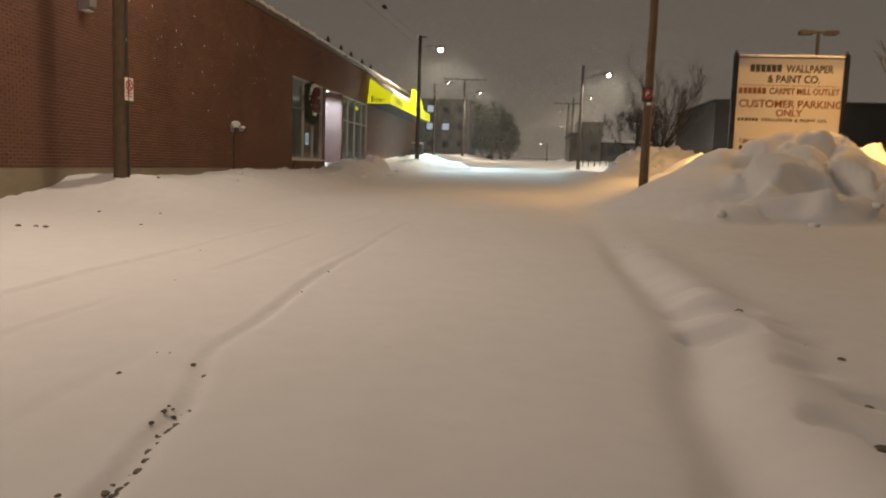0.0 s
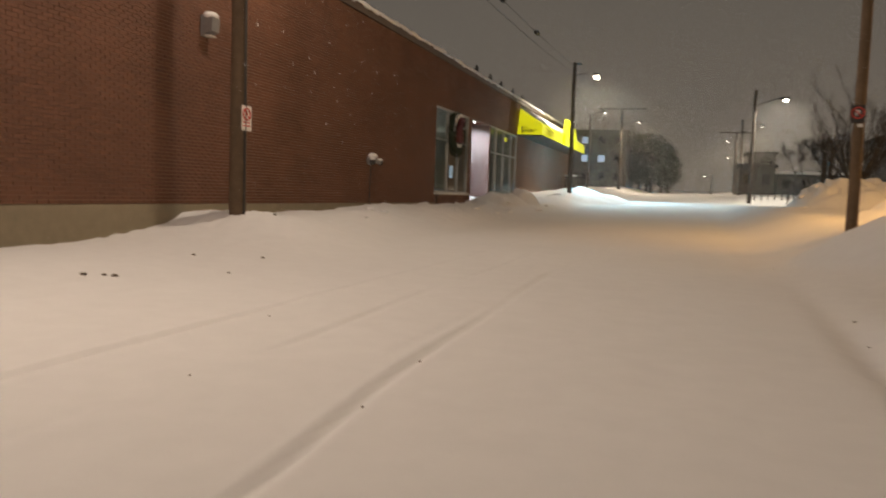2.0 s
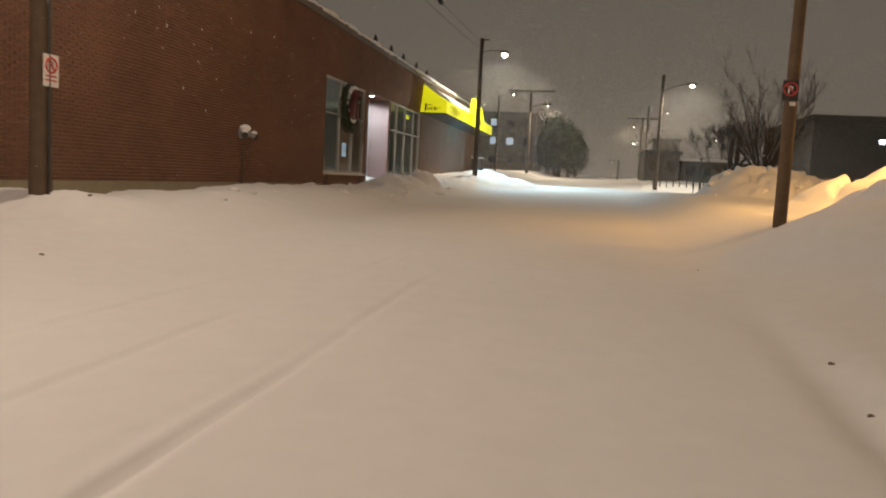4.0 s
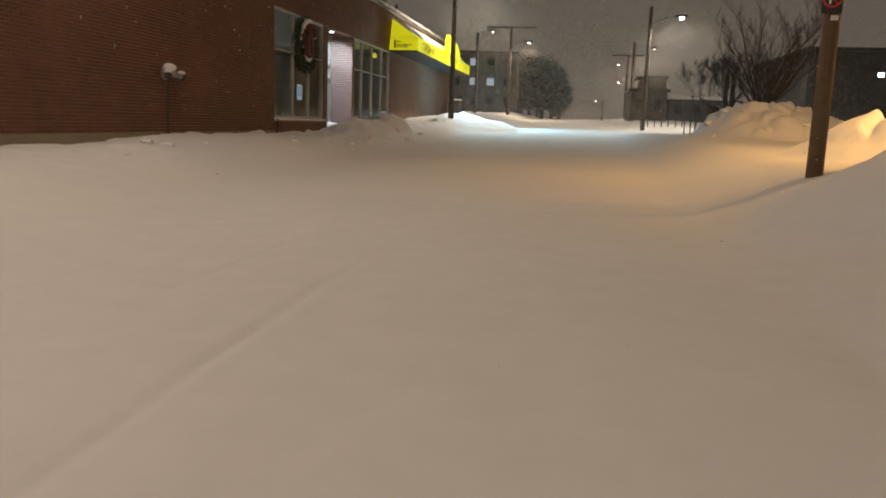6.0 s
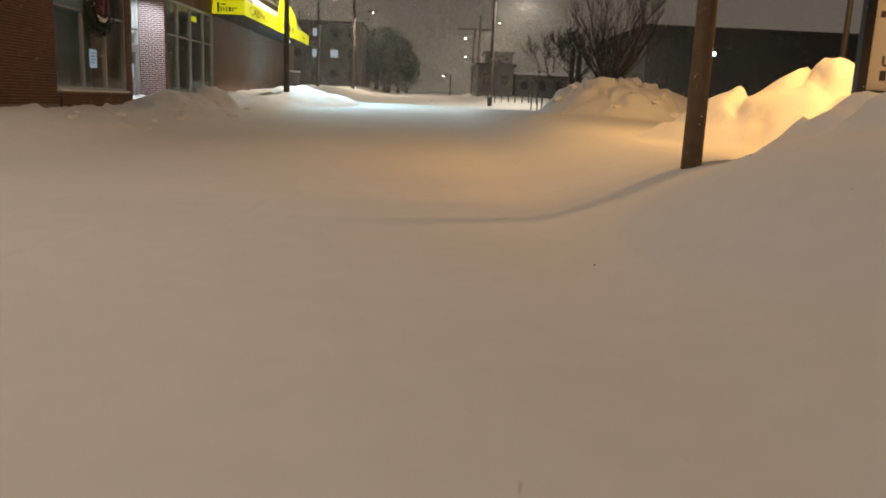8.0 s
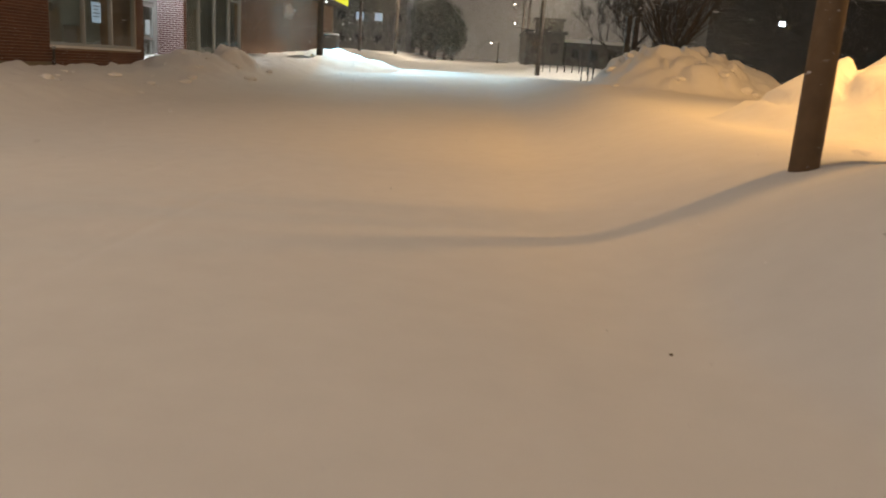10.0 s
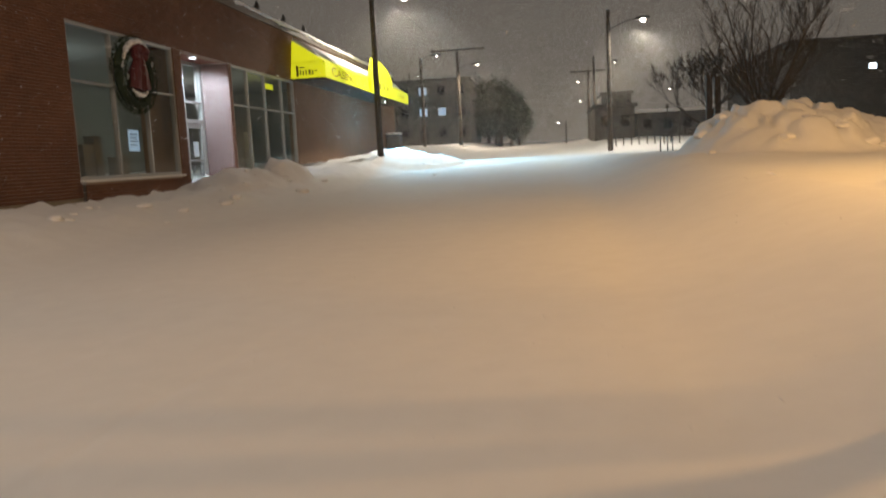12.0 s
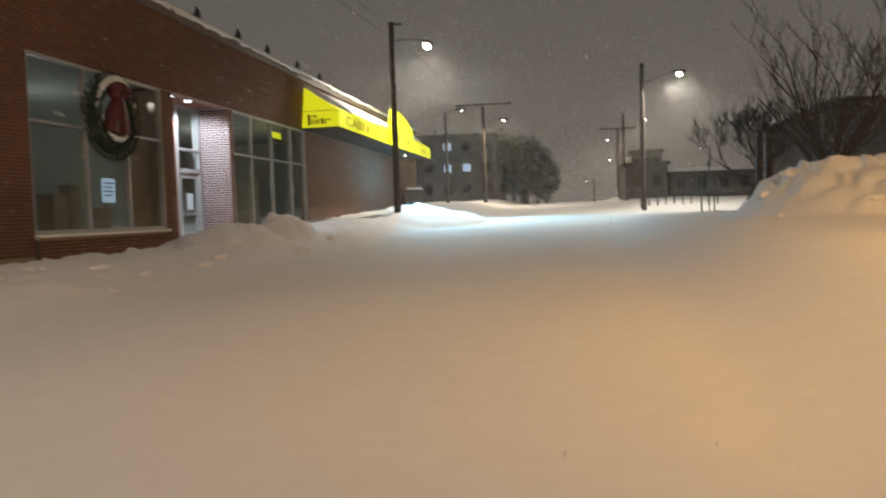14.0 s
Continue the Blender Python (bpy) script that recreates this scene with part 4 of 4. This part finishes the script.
lamp_arm(far_e, (0.1, 0, 12.2), (1.3, 0, 12.3))
for x, y, z in ((20.5, 104.5, 9.3), (21.5, 104, 7.2), (5.7, 101, 5.2), (1.5, 100, 4.2), (14.0, 105, 7.5)):
    p = utility_pole(x + 0.8, y, z + 0.3, 0.10, FARWOOD, "small lamp pole far off in the snowfall", "street lamp poles")
    lamp_arm(p, (-0.08, 0, z - 0.35 - p.location.z), (-0.55, 0, z - 0.2 - p.location.z))


def cable(a, b, sag, label, lumps=()):
    ob = empty("overhead_cable", a, label, "cable", "overhead cables")
    d = Vector(b) - Vector(a)
    at = [d * k / 24 - Vector((0, 0, 4 * sag * (k / 24) * (1 - k / 24))) for k in range(25)]
    part("wire", tubed(at, 0.009, 5), WIRE, ob)
    for f in lumps:
        p = d * f - Vector((0, 0, 4 * sag * f * (1 - f)))
        part("splice_case", tubed([p - d.normalized() * 0.3, p - d.normalized() * 0.2, p + d.normalized() * 0.2, p + d.normalized() * 0.3], [0.03, 0.10, 0.10, 0.03], 8), WIRE, ob)


cable((-8.30, 15.05, 9.4), (-7.05, 48.6, 8.9), 0.25, "black overhead cable with splice cases between poles", (0.52, 0.70))
cable((-8.30, 15.05, 8.9), (-7.05, 48.6, 8.5), 0.35, "thin black overhead cable between the poles")
cable((-7.05, 48.6, 8.9), (-6.7, 78.0, 9.4), 0.3, "thin black overhead cable between the poles")
cable((3.88, 61.4, 9.1), (4.35, 92.0, 8.9), 0.3, "thin black overhead cable between the poles")
cable((-8.30, 15.05, 9.4), (-8.6, -30, 9.0), 0.4, "thin black overhead cable between the poles")

# flood lamps of the parking lot
def lot_lamp(x, y, top, turn, reach):
    ob = empty("lot_lamp", (x, y, snow_height(x, y)), "dark steel parking lot post with a sodium floodlight", "street lamp", "lot lamps")
    z = top - ob.location.z
    part("shaft", tubed([(0, 0, -0.5), (0, 0, z + 0.3)], [0.07, 0.055], 12), WIRE, ob)
    head = part("lamp_head", boxed((-0.22, -reach - 0.25, z + 0.18), (0.22, -reach + 0.25, z + 0.34), 0.03), WIRE, ob)
    part("bracket", tubed([(0, 0, z + 0.22), (0, -reach * 0.5, z + 0.34), (0, -reach + 0.2, z + 0.28)], 0.03, 8), WIRE, ob)
    part("lens", boxed((-0.18, -reach - 0.2, z + 0.165), (0.18, -reach + 0.2, z + 0.179), 0.003), AMBER, head, "amber lens")
    ob.rotation_euler.z = radians(turn)


lot_lamp(10.9, 20.3, 7.4, -90, 3.3)
lot_lamp(15.2, 20.2, 8.5, -90, 1.7)
tee = empty("twin_lot_lamp", (10.4, 30.3, snow_height(10.4, 30.3)), "unlit twin-headed lamp post behind the sign", "street lamp")
part("shaft", tubed([(0, 0, -0.4), (0, 0, 5.5)], [0.08, 0.06], 12), DARKSTEEL, tee)
part("cross_bar", boxed((-0.45, -0.04, 5.46), (0.45, 0.04, 5.54), 0.01), DARKSTEEL, tee)
for s in (-1, 1):
    part("lamp_head", boxed((s * 0.45 - 0.24, -0.16, 5.40), (s * 0.45 + 0.24, 0.16, 5.56), 0.03), DARKSTEEL, tee)

# ---- painted sign board ----
board = empty("sign_board", (4.78, 19.2, 0.5), "white painted parking sign board with snow on top", "sign")
BW, BZ0, BZ1 = 2.50, 1.15, 3.42
part("panel", boxed((0.06, -0.03, BZ0), (BW - 0.06, -0.015, BZ1), 0.003), SIGNFACE, board)
for x in (0.0, BW):
    post = part("post", boxed((x - 0.055, -0.06, -0.6), (x + 0.055, 0.06, BZ1 + 0.10), 0.01), DARKSTEEL, board)
    part("post_cap", tubed([(x, 0, BZ1 + 0.101), (x, 0, BZ1 + 0.19)], [0.05, 0.012], 8), DARKSTEEL, post)
for z in (BZ0 - 0.03, BZ1 + 0.001):
    part("edge_rail", boxed((0.056, -0.045, z), (BW - 0.056, 0.045, z + 0.03), 0.004), DARKSTEEL, board)
part("snow_strip", tubed([(0.06 + 0.14 * k, 0.0, BZ1 + 0.035 + 0.012 * rough(k, 3, 0.8, 5)) for k in range(18)], 0.045, 8), SNOWCAP, board, "", True)


def line_of(words, x, z, size, mat, squeeze=1.0):
    lettering("lettering", words, size, mat, board, pose(x, -0.032, z, 90), squeeze, 0.002)


def blocks(x, z, widths, h, mat):
    for w in widths:
        part("word_block", boxed((x, -0.036, z), (x + w, -0.031, z + h)), mat, board)
        x += w + 0.022


blocks(0.33, 3.10, [0.10, 0.10, 0.10, 0.10, 0.10, 0.10], 0.17, INKDARK)
line_of("WALLPAPER", 1.15, 3.10, 0.24, INKDARK, 0.80)
line_of("& PAINT CO.", 0.74, 2.86, 0.24, INKDARK, 0.86)
part("rule", boxed((0.12, -0.036, 2.785), (BW - 0.12, -0.031, 2.795)), INKRED, board)
blocks(0.10, 2.59, [0.085] * 6, 0.14, INKRED)
line_of("CARPET MILL OUTLET", 0.80, 2.59, 0.20, INKRED, 0.80)
line_of("CUSTOMER PARKING", 0.12, 2.28, 0.24, INKRED, 1.02)
line_of("ONLY", 0.98, 2.08, 0.22, INKRED, 1.0)
blocks(0.12, 1.95, [0.06] * 6, 0.07, INKDARK)
line_of("WALLPAPER & PAINT CO.", 0.66, 1.95, 0.105, INKDARK, 1.25)
line_of("UNAUTHORIZED", 0.20, 1.42, 0.16, INKDARK, 1.0)
blocks(1.45, 1.42, [0.07] * 8, 0.11, INKDARK)
blocks(0.20, 1.26, [0.07, 0.07, 0.05, 0.07, 0.07, 0.07, 0.05, 0.07], 0.11, INKDARK)


# ---- bare trees ----
def bare_tree(name, place, height, spread, seed, stems, levels, label, thick=0.11, twig=0.012):
    rnd = random.Random(seed)
    ob = empty(name, place, label, "tree")
    trunk, crown = bmesh.new(), bmesh.new()

    def grow(bm, p, d, length, r, level):
        pts, rad, n = [p], [r], 4
        for k in range(n):
            d = (d + Vector((rnd.uniform(-1, 1), rnd.uniform(-1, 1), rnd.uniform(-0.5, 0.7))) * 0.16).normalized()
            p = p + d * length / n
            pts.append(p)
            rad.append(max(twig * 0.5, r * (1 - 0.45 * (k + 1) / n)))
        tube(bm, pts, rad, 7 if level < 2 else 4, level < 2)
        if level < levels:
            for _ in range(rnd.choice((3, 3, 4)) if level else stems):
                k = rnd.choice((2, 3, 4, 4))
                out = Vector((rnd.uniform(-1, 1), rnd.uniform(-1, 1), rnd.uniform(0.15, 0.9))).normalized()
                nd = (d * 0.75 + out * spread).normalized()
                grow(crown, pts[k], nd, length * rnd.uniform(0.55, 0.82), max(twig, rad[k] * 0.6), level + 1)
    grow(trunk, Vector((0, 0, -0.6)), Vector((0.05, 0, 1)), height * 0.34 + 0.6, thick, 0)
    part("trunk", trunk, BARK, ob, "", True)
    part("crown", crown, BARK, ob, "bare branching twigs")
    return ob


def vase_tree(place, height, lean, seed, stems, label, thick=0.05):
    """A young tree whose many stems fan up from one short trunk."""
    rnd = random.Random(seed)
    ob = empty("tree", place, label, "tree")
    trunk, crown = bmesh.new(), bmesh.new()
    tube(trunk, [(0, 0, -0.5), (0.01, 0, 0.1), (0.02, 0.01, 0.42)], [0.13, 0.11, 0.10], 8)

    def shoot(p, d, length, r, level):
        pts, rad, n = [p], [r], 6
        for k in range(n):
            d = (d + Vector((rnd.gauss(0, 0.09), rnd.gauss(0, 0.09), 0.07 if level else 0.05))).normalized()
            p = p + d * length / n
            pts.append(p)
            rad.append(max(0.0045, r * (1 - 0.72 * (k + 1) / n)))
        tube(crown, pts, rad, 5 if level < 2 else 3, False)
        if level < 3:
            for k in range(1, n + 1):
                for _ in range(2 if level < 2 else 1):
                    if rnd.random() < 0.62:
                        side = Vector((rnd.gauss(0, 1), rnd.gauss(0, 1), rnd.uniform(-0.1, 0.6))).normalized()
                        shoot(pts[k], (d + side * 0.75).normalized(), length * rnd.uniform(0.28, 0.5), max(0.005, rad[k] * 0.6), level + 1)
    for k in range(stems):
        a = 2 * math.pi * (k + rnd.uniform(-0.3, 0.3)) / stems
        t = lean * (0.25 + 0.75 * rnd.random())
        d = Vector((math.cos(a) * math.sin(t), math.sin(a) * math.sin(t), math.cos(t)))
        shoot(Vector((0.02, 0.01, 0.25 + 0.15 * rnd.random())), d, (height - 0.3) * rnd.uniform(0.7, 1.0), thick * rnd.uniform(0.7, 1.1), 0)
    part("trunk", trunk, BARK, ob, "", True)
    part("crown", crown, BARK, ob, "bare upright twigs")
    return ob


vase_tree((6.25, 38.2, snow_height(6.25, 38.2) - 0.15), 4.0, 1.0, 4, 11, "leafless fan-shaped young tree behind the ploughed snow mound")
bare_tree("tree", (6.25, 47.5, snow_height(6.25, 47.5)), 4.2, 1.35, 9, 7, 5, "low leafless bushy tree beside two dark posts", 0.12, 0.011)
bare_tree("tree", (13.5, 26.5, snow_height(13.5, 26.5)), 6.5, 0.7, 14, 5, 4, "dark leafless tree at the edge of the parking lot", 0.16, 0.014)


def dense_tree(place, height, radius, seed):
    """A thick-crowned dark tree: trunk, limbs and many small leaf clumps."""
    rnd = random.Random(seed)
    g = np.random.default_rng(seed)
    ob = empty("tree", place, "dense dark tree dimmed by the falling snow", "tree", "trees past the shops")
    trunk = bmesh.new()
    tube(trunk, [(0, 0, -0.5), (0.05, 0, height * 0.3), (0, 0.1, height * 0.75)], [0.26, 0.2, 0.07], 8)
    for k in range(9):
        a, b = rnd.uniform(0, 6.28), height * rnd.uniform(0.22, 0.6)
        e = radius * rnd.uniform(0.5, 0.85)
        tube(trunk, [(0, 0, b), (e * 0.5 * math.cos(a), e * 0.5 * math.sin(a), b + e * 0.3), (e * math.cos(a), e * math.sin(a), b + e * 0.75)], [0.09, 0.06, 0.02], 5)
    part("trunk", trunk, BARK, ob, "", True)
    n = 5200
    d = g.normal(size=(n, 3))
    d /= np.linalg.norm(d, axis=1, keepdims=True)
    q = g.random(n) ** 0.4
    out = np.array([1 + 0.30 * noise.noise(Vector(v) * 1.6 + Vector((seed, 0, 0))) + 0.18 * noise.noise(Vector(v) * 4.0) for v in d])
    c = d * (q * out)[:, None] * np.array([radius, radius, height * 0.46]) + np.array([0, 0, height * 0.56])
    k = g.normal(size=(n, 3, 3))
    k /= np.linalg.norm(k, axis=2, keepdims=True)
    verts = (c[:, None, :] + k * (0.10 + 0.10 * g.random(n))[:, None, None]).reshape(-1, 3)
    data = bpy.data.meshes.new("crown")
    data.from_pydata(verts.tolist(), [], [(3 * m, 3 * m + 1, 3 * m + 2) for m in range(n)])
    data.materials.append(NEEDLE)
    crown = new("crown", data)
    crown.parent = ob
    tagged(crown, "thick dark foliage")
    return ob


for k, (x, y, h, r) in enumerate(((-9.6, 101, 5.6, 2.0), (-7.4, 99, 6.9, 2.3), (-5.3, 101, 7.3, 2.4), (-3.6, 100, 6.4, 1.9), (-2.8, 103, 5.2, 1.5), (-6.4, 104, 7.0, 2.4), (-4.6, 97, 7.2, 2.5), (-8.7, 96, 6.6, 2.3), (-10.8, 98, 6.0, 2.0))):
    dense_tree((x, y, snow_height(x, y) - 0.2), h, r, 21 + k)

# ---- posts and fence on the verge ----
gate_post = empty("gate_post", (5.95, 44.0, snow_height(5.95, 44.0)), "thick dark square timber post in snow", "post", "timber posts")
part("post_shaft", boxed((-0.10, -0.10, -0.4), (0.10, 0.10, 2.55), 0.015), FARWOOD, gate_post)
part("post_cap", boxed((-0.12, -0.12, 2.551), (0.12, 0.12, 2.62), 0.015), FARWOOD, gate_post)
copy_thing(gate_post, pose(6.30, 44.3, snow_height(6.3, 44.3) - 0.05))

fence = empty("fence", (0, 0, 0), "row of thin dark fence posts in deep snow", "fence")
for k in range(10):
    x, y = 3.9 + 0.47 * k, 63.5 + 0.6 * rough(k, 0, 0.8, 91)
    z = snow_height(x, y)
    part("fence_post", tubed([(x, y, z - 0.3), (x + 0.03 * rough(k, 1, 1, 92), y, z + 0.75 + 0.25 * rough(k, 2, 1.3, 93))], 0.035, 6), DARKSTEEL, fence)
stake = empty("wooden_stake", (-9.32, 30.06, snow_height(-9.32, 30.06)), "short pale wooden stake below the window corner", "stake")
part("stake_shaft", tubed([(0, 0, -0.4), (0.01, 0.01, 0.36)], [0.038, 0.034], 8), FARWOOD, stake)
part("stake_collar", tubed([(0.01, 0.01, 0.361), (0.01, 0.01, 0.42)], 0.045, 8), STEEL, stake)
for x, y, h in ((5.1, 50.0, 1.3), (5.45, 50.3, 1.9), (5.8, 51.2, 1.3)):
    m = empty("marker_stake", (x, y, snow_height(x, y)), "thin snow marker stake with a small cap", "stake", "snow markers")
    part("rod", tubed([(0, 0, -0.3), (0, 0, h)], 0.028, 6), DARKSTEEL, m)
    part("marker_cap", boxed((-0.07, -0.02, h), (0.07, 0.02, h + 0.12), 0.008), DARKSTEEL, m)


# ---- far buildings ----
def far_house(x0, x1, y0, y1, h, label, mat, floors, bays, lit=(), snow=True, base=None):
    z = snow_height((x0 + x1) / 2, y0) if base is None else base
    ob = empty("building", ((x0 + x1) / 2, y0, z), label, "building")
    w, d = (x1 - x0) / 2, y1 - y0
    part("shell", boxed((-w, 0, -1), (w, d, h)), mat, ob)
    part("roof_cap", boxed((-w - 0.2, -0.2, h + 0.002), (w + 0.2, d + 0.2, h + 0.25), 0.03), SNOWCAP if snow else FARROOF, ob)
    for f in range(floors):
        for b in range(bays):
            cx = -w + (b + 0.5) * 2 * w / bays
            cz = (f + 0.55) * h / floors
            ww, hh = min(0.5 * w / bays, 0.55), min(0.22 * h / floors, 0.5)
            win = part("window", boxed((cx - ww, -0.06, cz - hh), (cx + ww, -0.002, cz + hh), 0.02), FARROOF, ob)
            part("pane", boxed((cx - ww + 0.08, -0.075, cz - hh + 0.08), (cx + ww - 0.08, -0.061, cz + hh - 0.08)), LITPANE if (f, b) in lit else DARKPANE, win)
    return ob


far_house(-24, -7.2, 92, 104, 6.2, "three-storey block with a few lit windows", FARWALL, 3, 9, {(1, 6), (2, 6), (1, 7)}, False)
far_house(3.9, 6.9, 76, 84, 2.4, "small brown flat-roofed shed in the snowfall", FARWALL, 1, 2, (), False)
far_house(7.2, 13.2, 77, 86, 1.9, "low pale building under a thick snow roof", FARWALL, 1, 4)
far_house(6.0, 9.0, 98, 104, 4.4, "plain grey block far along the street", FARWALL, 2, 3, (), False)
far_house(14.6, 46, 64, 80, 5.4, "long dark windowless building behind the trees", FARROOF, 0, 0, (), False)
far_house(-60, -26, 110, 125, 8, "dark block far behind the shops", FARWALL, 3, 8, (), False)
far_house(17, 40, -20, 8, 6, "plain dark building beside the lot", FARWALL, 2, 6, (), False)
blue = empty("wall_lamp", (19.1, 63.9, 5.35), "bright bluish wall lamp on the long building", "wall lamp")
part("lamp_box", boxed((-0.22, -0.12, -0.14), (0.22, 0.09, 0.18), 0.02), DARKSTEEL, blue)
part("lens", boxed((-0.18, -0.14, -0.12), (0.18, -0.121, 0.14), 0.004), LENSCOOL, blue)

# ---- clods, ice lumps and ground litter ----
def clod(x, y, s, mat, label, group, flat=0.6, seed=0):
    bm = bmesh.new()
    bmesh.ops.create_icosphere(bm, subdivisions=3 if s > 0.09 else 2, radius=s, matrix=Matrix.Diagonal((1, 1.15, flat, 1)))
    for v in bm.verts:
        v.co *= 1 + (0.75 if s > 0.2 else 0.45) * noise.noise(v.co * (1.3 / s) + Vector((seed, seed * 2, 0)))
    ob = part("snow_clod" if mat is SNOWCAP else "dirt_clod", bm, mat, None, "", mat is SNOWCAP)
    ob.location = (x, y, snow_height(x, y) + s * flat * (0.25 if mat is SLUSH else 0.12))
    return tagged(ob, label, "clod", group)


rnd = random.Random(77)
for k in range(20):
    y = rnd.uniform(2.0, 4.2)
    x = profile(RUTS[0][0], y) - (abs(rnd.gauss(0, 0.18)) if k % 2 else rnd.gauss(0, 0.035))
    clod(x, y, rnd.uniform(0.005, 0.015), SLUSH, "small dark clod of dirty ice on snow", "dirt clods", 0.7, k)
for k in range(26):
    y = rnd.uniform(2.0, 3.1)
    clod(profile(RUTS[0][0], y) + rnd.gauss(0.01, 0.018), y, rnd.uniform(0.008, 0.02), SLUSH, "dark crust of dirty ice along the rut", "rut crusts", 0.45, k + 40)
for x, y, s in ((1.38, 10.75, .035), (1.30, 9.7, .03), (1.1, 8.2, .03), (1.75, 6.35, .045), (1.92, 5.35, .035), (2.01, 4.97, .035), (1.84, 4.15, .04), (1.60, 3.45, .05), (1.12, 15.75, .013), (-1.9, 7.3, .02), (-1.84, 6.2, .015), (-6.34, 9.54, .05), (-6.45, 9.5, .04), (-6.6, 9.35, .05), (-7.59, 15.2, .05), (-6.85, 11.7, .035), (-5.62, 10.7, .03), (-6.16, 12.4, .04), (-3.0, 6.3, .012), (-3.7, 8.4, .012)):
    clod(x, y, s * 0.7, SLUSH, "dark clod of dirty ice on the snow", "dirt clods", 0.55, x)
for k in range(34):
    y = rnd.uniform(19, 40)
    x = -7.3 + rnd.gauss(0, 0.55)
    clod(x, y, rnd.uniform(0.05, 0.17), SNOWCAP, "rounded lump of ploughed snow on the bank", "snow lumps", 0.5, k + 100)
for k in range(9):
    a, q = rnd.uniform(3.2, 5.6), rnd.uniform(0.35, 1.0)
    x, y = 5.7 + 2.5 * q * math.cos(a), 34.7 + 3.0 * q * math.sin(a)
    clod(x, y, rnd.uniform(0.1, 0.2), SNOWCAP, "rounded lump of ploughed snow on the mound", "mound lumps", 0.5, k + 200)
for x, y, s in ((3.1, 12.7, .09), (4.5, 12.6, .08), (5.7, 13.3, .10)):
    clod(x, y, s, SNOWCAP, "broken lump of ploughed snow at the pile's foot", "pile lumps", 0.7, x * 7)

# bare gritted patch by the fence
patch = bmesh.new()
ring, mid = [], patch.verts.new((7.4, 51.5, snow_height(7.4, 51.5) + 0.02))
for k in range(40):
    a = 2 * math.pi * k / 40
    r = 1 + 0.25 * rough(math.cos(a) * 2, math.sin(a) * 2, 1.0, 95)
    x, y = 7.4 + 2.4 * r * math.cos(a), 51.5 + 4.6 * r * math.sin(a)
    ring.append(patch.verts.new((x, y, snow_height(x, y) + 0.012)))
for k in range(40):
    patch.faces.new((mid, ring[k], ring[(k + 1) % 40]))
tagged(part("gritted_patch", patch, SLUSH), "bare gritted patch of pavement in the snow", "pavement", kind="structure")

# ---- snowfall ----
# flake clusters (x, y, z, count) standing in for the lamps' glow
LAMP_HALOS = [(-6.05, 50.94, 8.36, 34000), (5.83, 60.95, 8.23, 34000), (-5.04, 77.0, 8.25, 14000), (6.73, 89.2, 8.88, 14000), (3.74, 105.5, 8.6, 9000)]


def snowfall(count, seed):
    g = np.random.default_rng(seed)
    y = 34 + 90 * g.random(count) ** 0.8
    x = (g.random(count) - 0.42) * (10 + 0.44 * y)
    z = g.random(count) ** 1.15 * 13 + 0.012 * y
    # a thinner veil nearer by
    m = 60000
    x, y, z = np.append(x, 16 * g.random(m) - 10.5), np.append(y, 10 + 24 * g.random(m)), np.append(z, 0.3 + 8 * g.random(m))
    # extra flakes massed around the street lamps to shape their halos
    for px, py, pz, m in LAMP_HALOS:
        d = g.normal(size=(m, 3)) * np.array([1.9, 1.9, 1.7]) + np.array([0, 0, -0.9])
        d = d[np.linalg.norm(d, axis=1) > 0.4]
        x, y, z = np.append(x, px + d[:, 0]), np.append(y, py + d[:, 1]), np.append(z, pz + d[:, 2])
    keep = ~((x < -9.3) & (y < 65) & (z < 6.9))
    x, y, z = x[keep], y[keep], z[keep]
    n = len(x)
    # flakes grow with distance and double as haze over far things
    size = (0.0028 + 0.00014 * y) * (0.6 + 0.8 * g.random(n))
    corners = g.normal(size=(n, 3, 3))
    corners /= np.linalg.norm(corners, axis=2, keepdims=True)
    verts = (np.stack([x, y, z], 1)[:, None, :] + corners * size[:, None, None]).astype(np.float32)
    data = bpy.data.meshes.new("snowfall")
    data.vertices.add(3 * n), data.loops.add(3 * n), data.polygons.add(n)
    data.vertices.foreach_set("co", verts.ravel())
    data.loops.foreach_set("vertex_index", np.arange(3 * n, dtype=np.int32))
    data.polygons.foreach_set("loop_start", np.arange(0, 3 * n, 3, dtype=np.int32))
    data.polygons.foreach_set("loop_total", np.full(n, 3, dtype=np.int32))
    data.update()
    data.materials.append(SNOWCAP)
    return tagged(new("snowfall", data), "fine drifting snowflakes, also massed as haze and lamp halos", "snowfall", kind="stuff")


snowfall(1700000, 3)

# ---- single bricks nearest the street ----
unit = bpy.data.meshes.new("brick")
unit.from_pydata([(d, u, w) for d in (-0.012, 0.0065) for u, w in ((0, 0), (BRICKLEN, 0), (BRICKLEN, COURSE - 0.010), (0, COURSE - 0.010))], [], [(4, 5, 6, 7), (0, 1, 5, 4), (1, 2, 6, 5), (2, 3, 7, 6), (3, 0, 4, 7)])
unit.materials.append(BRICK)
for a, b, z in brick_rows(Y0 - 0.3, WIN1[0], BASE, TOP):
    if in_near(a, b, z):
        ob = new("brick", unit)
        ob.parent = wall
        ob.location = (WX, a, z)
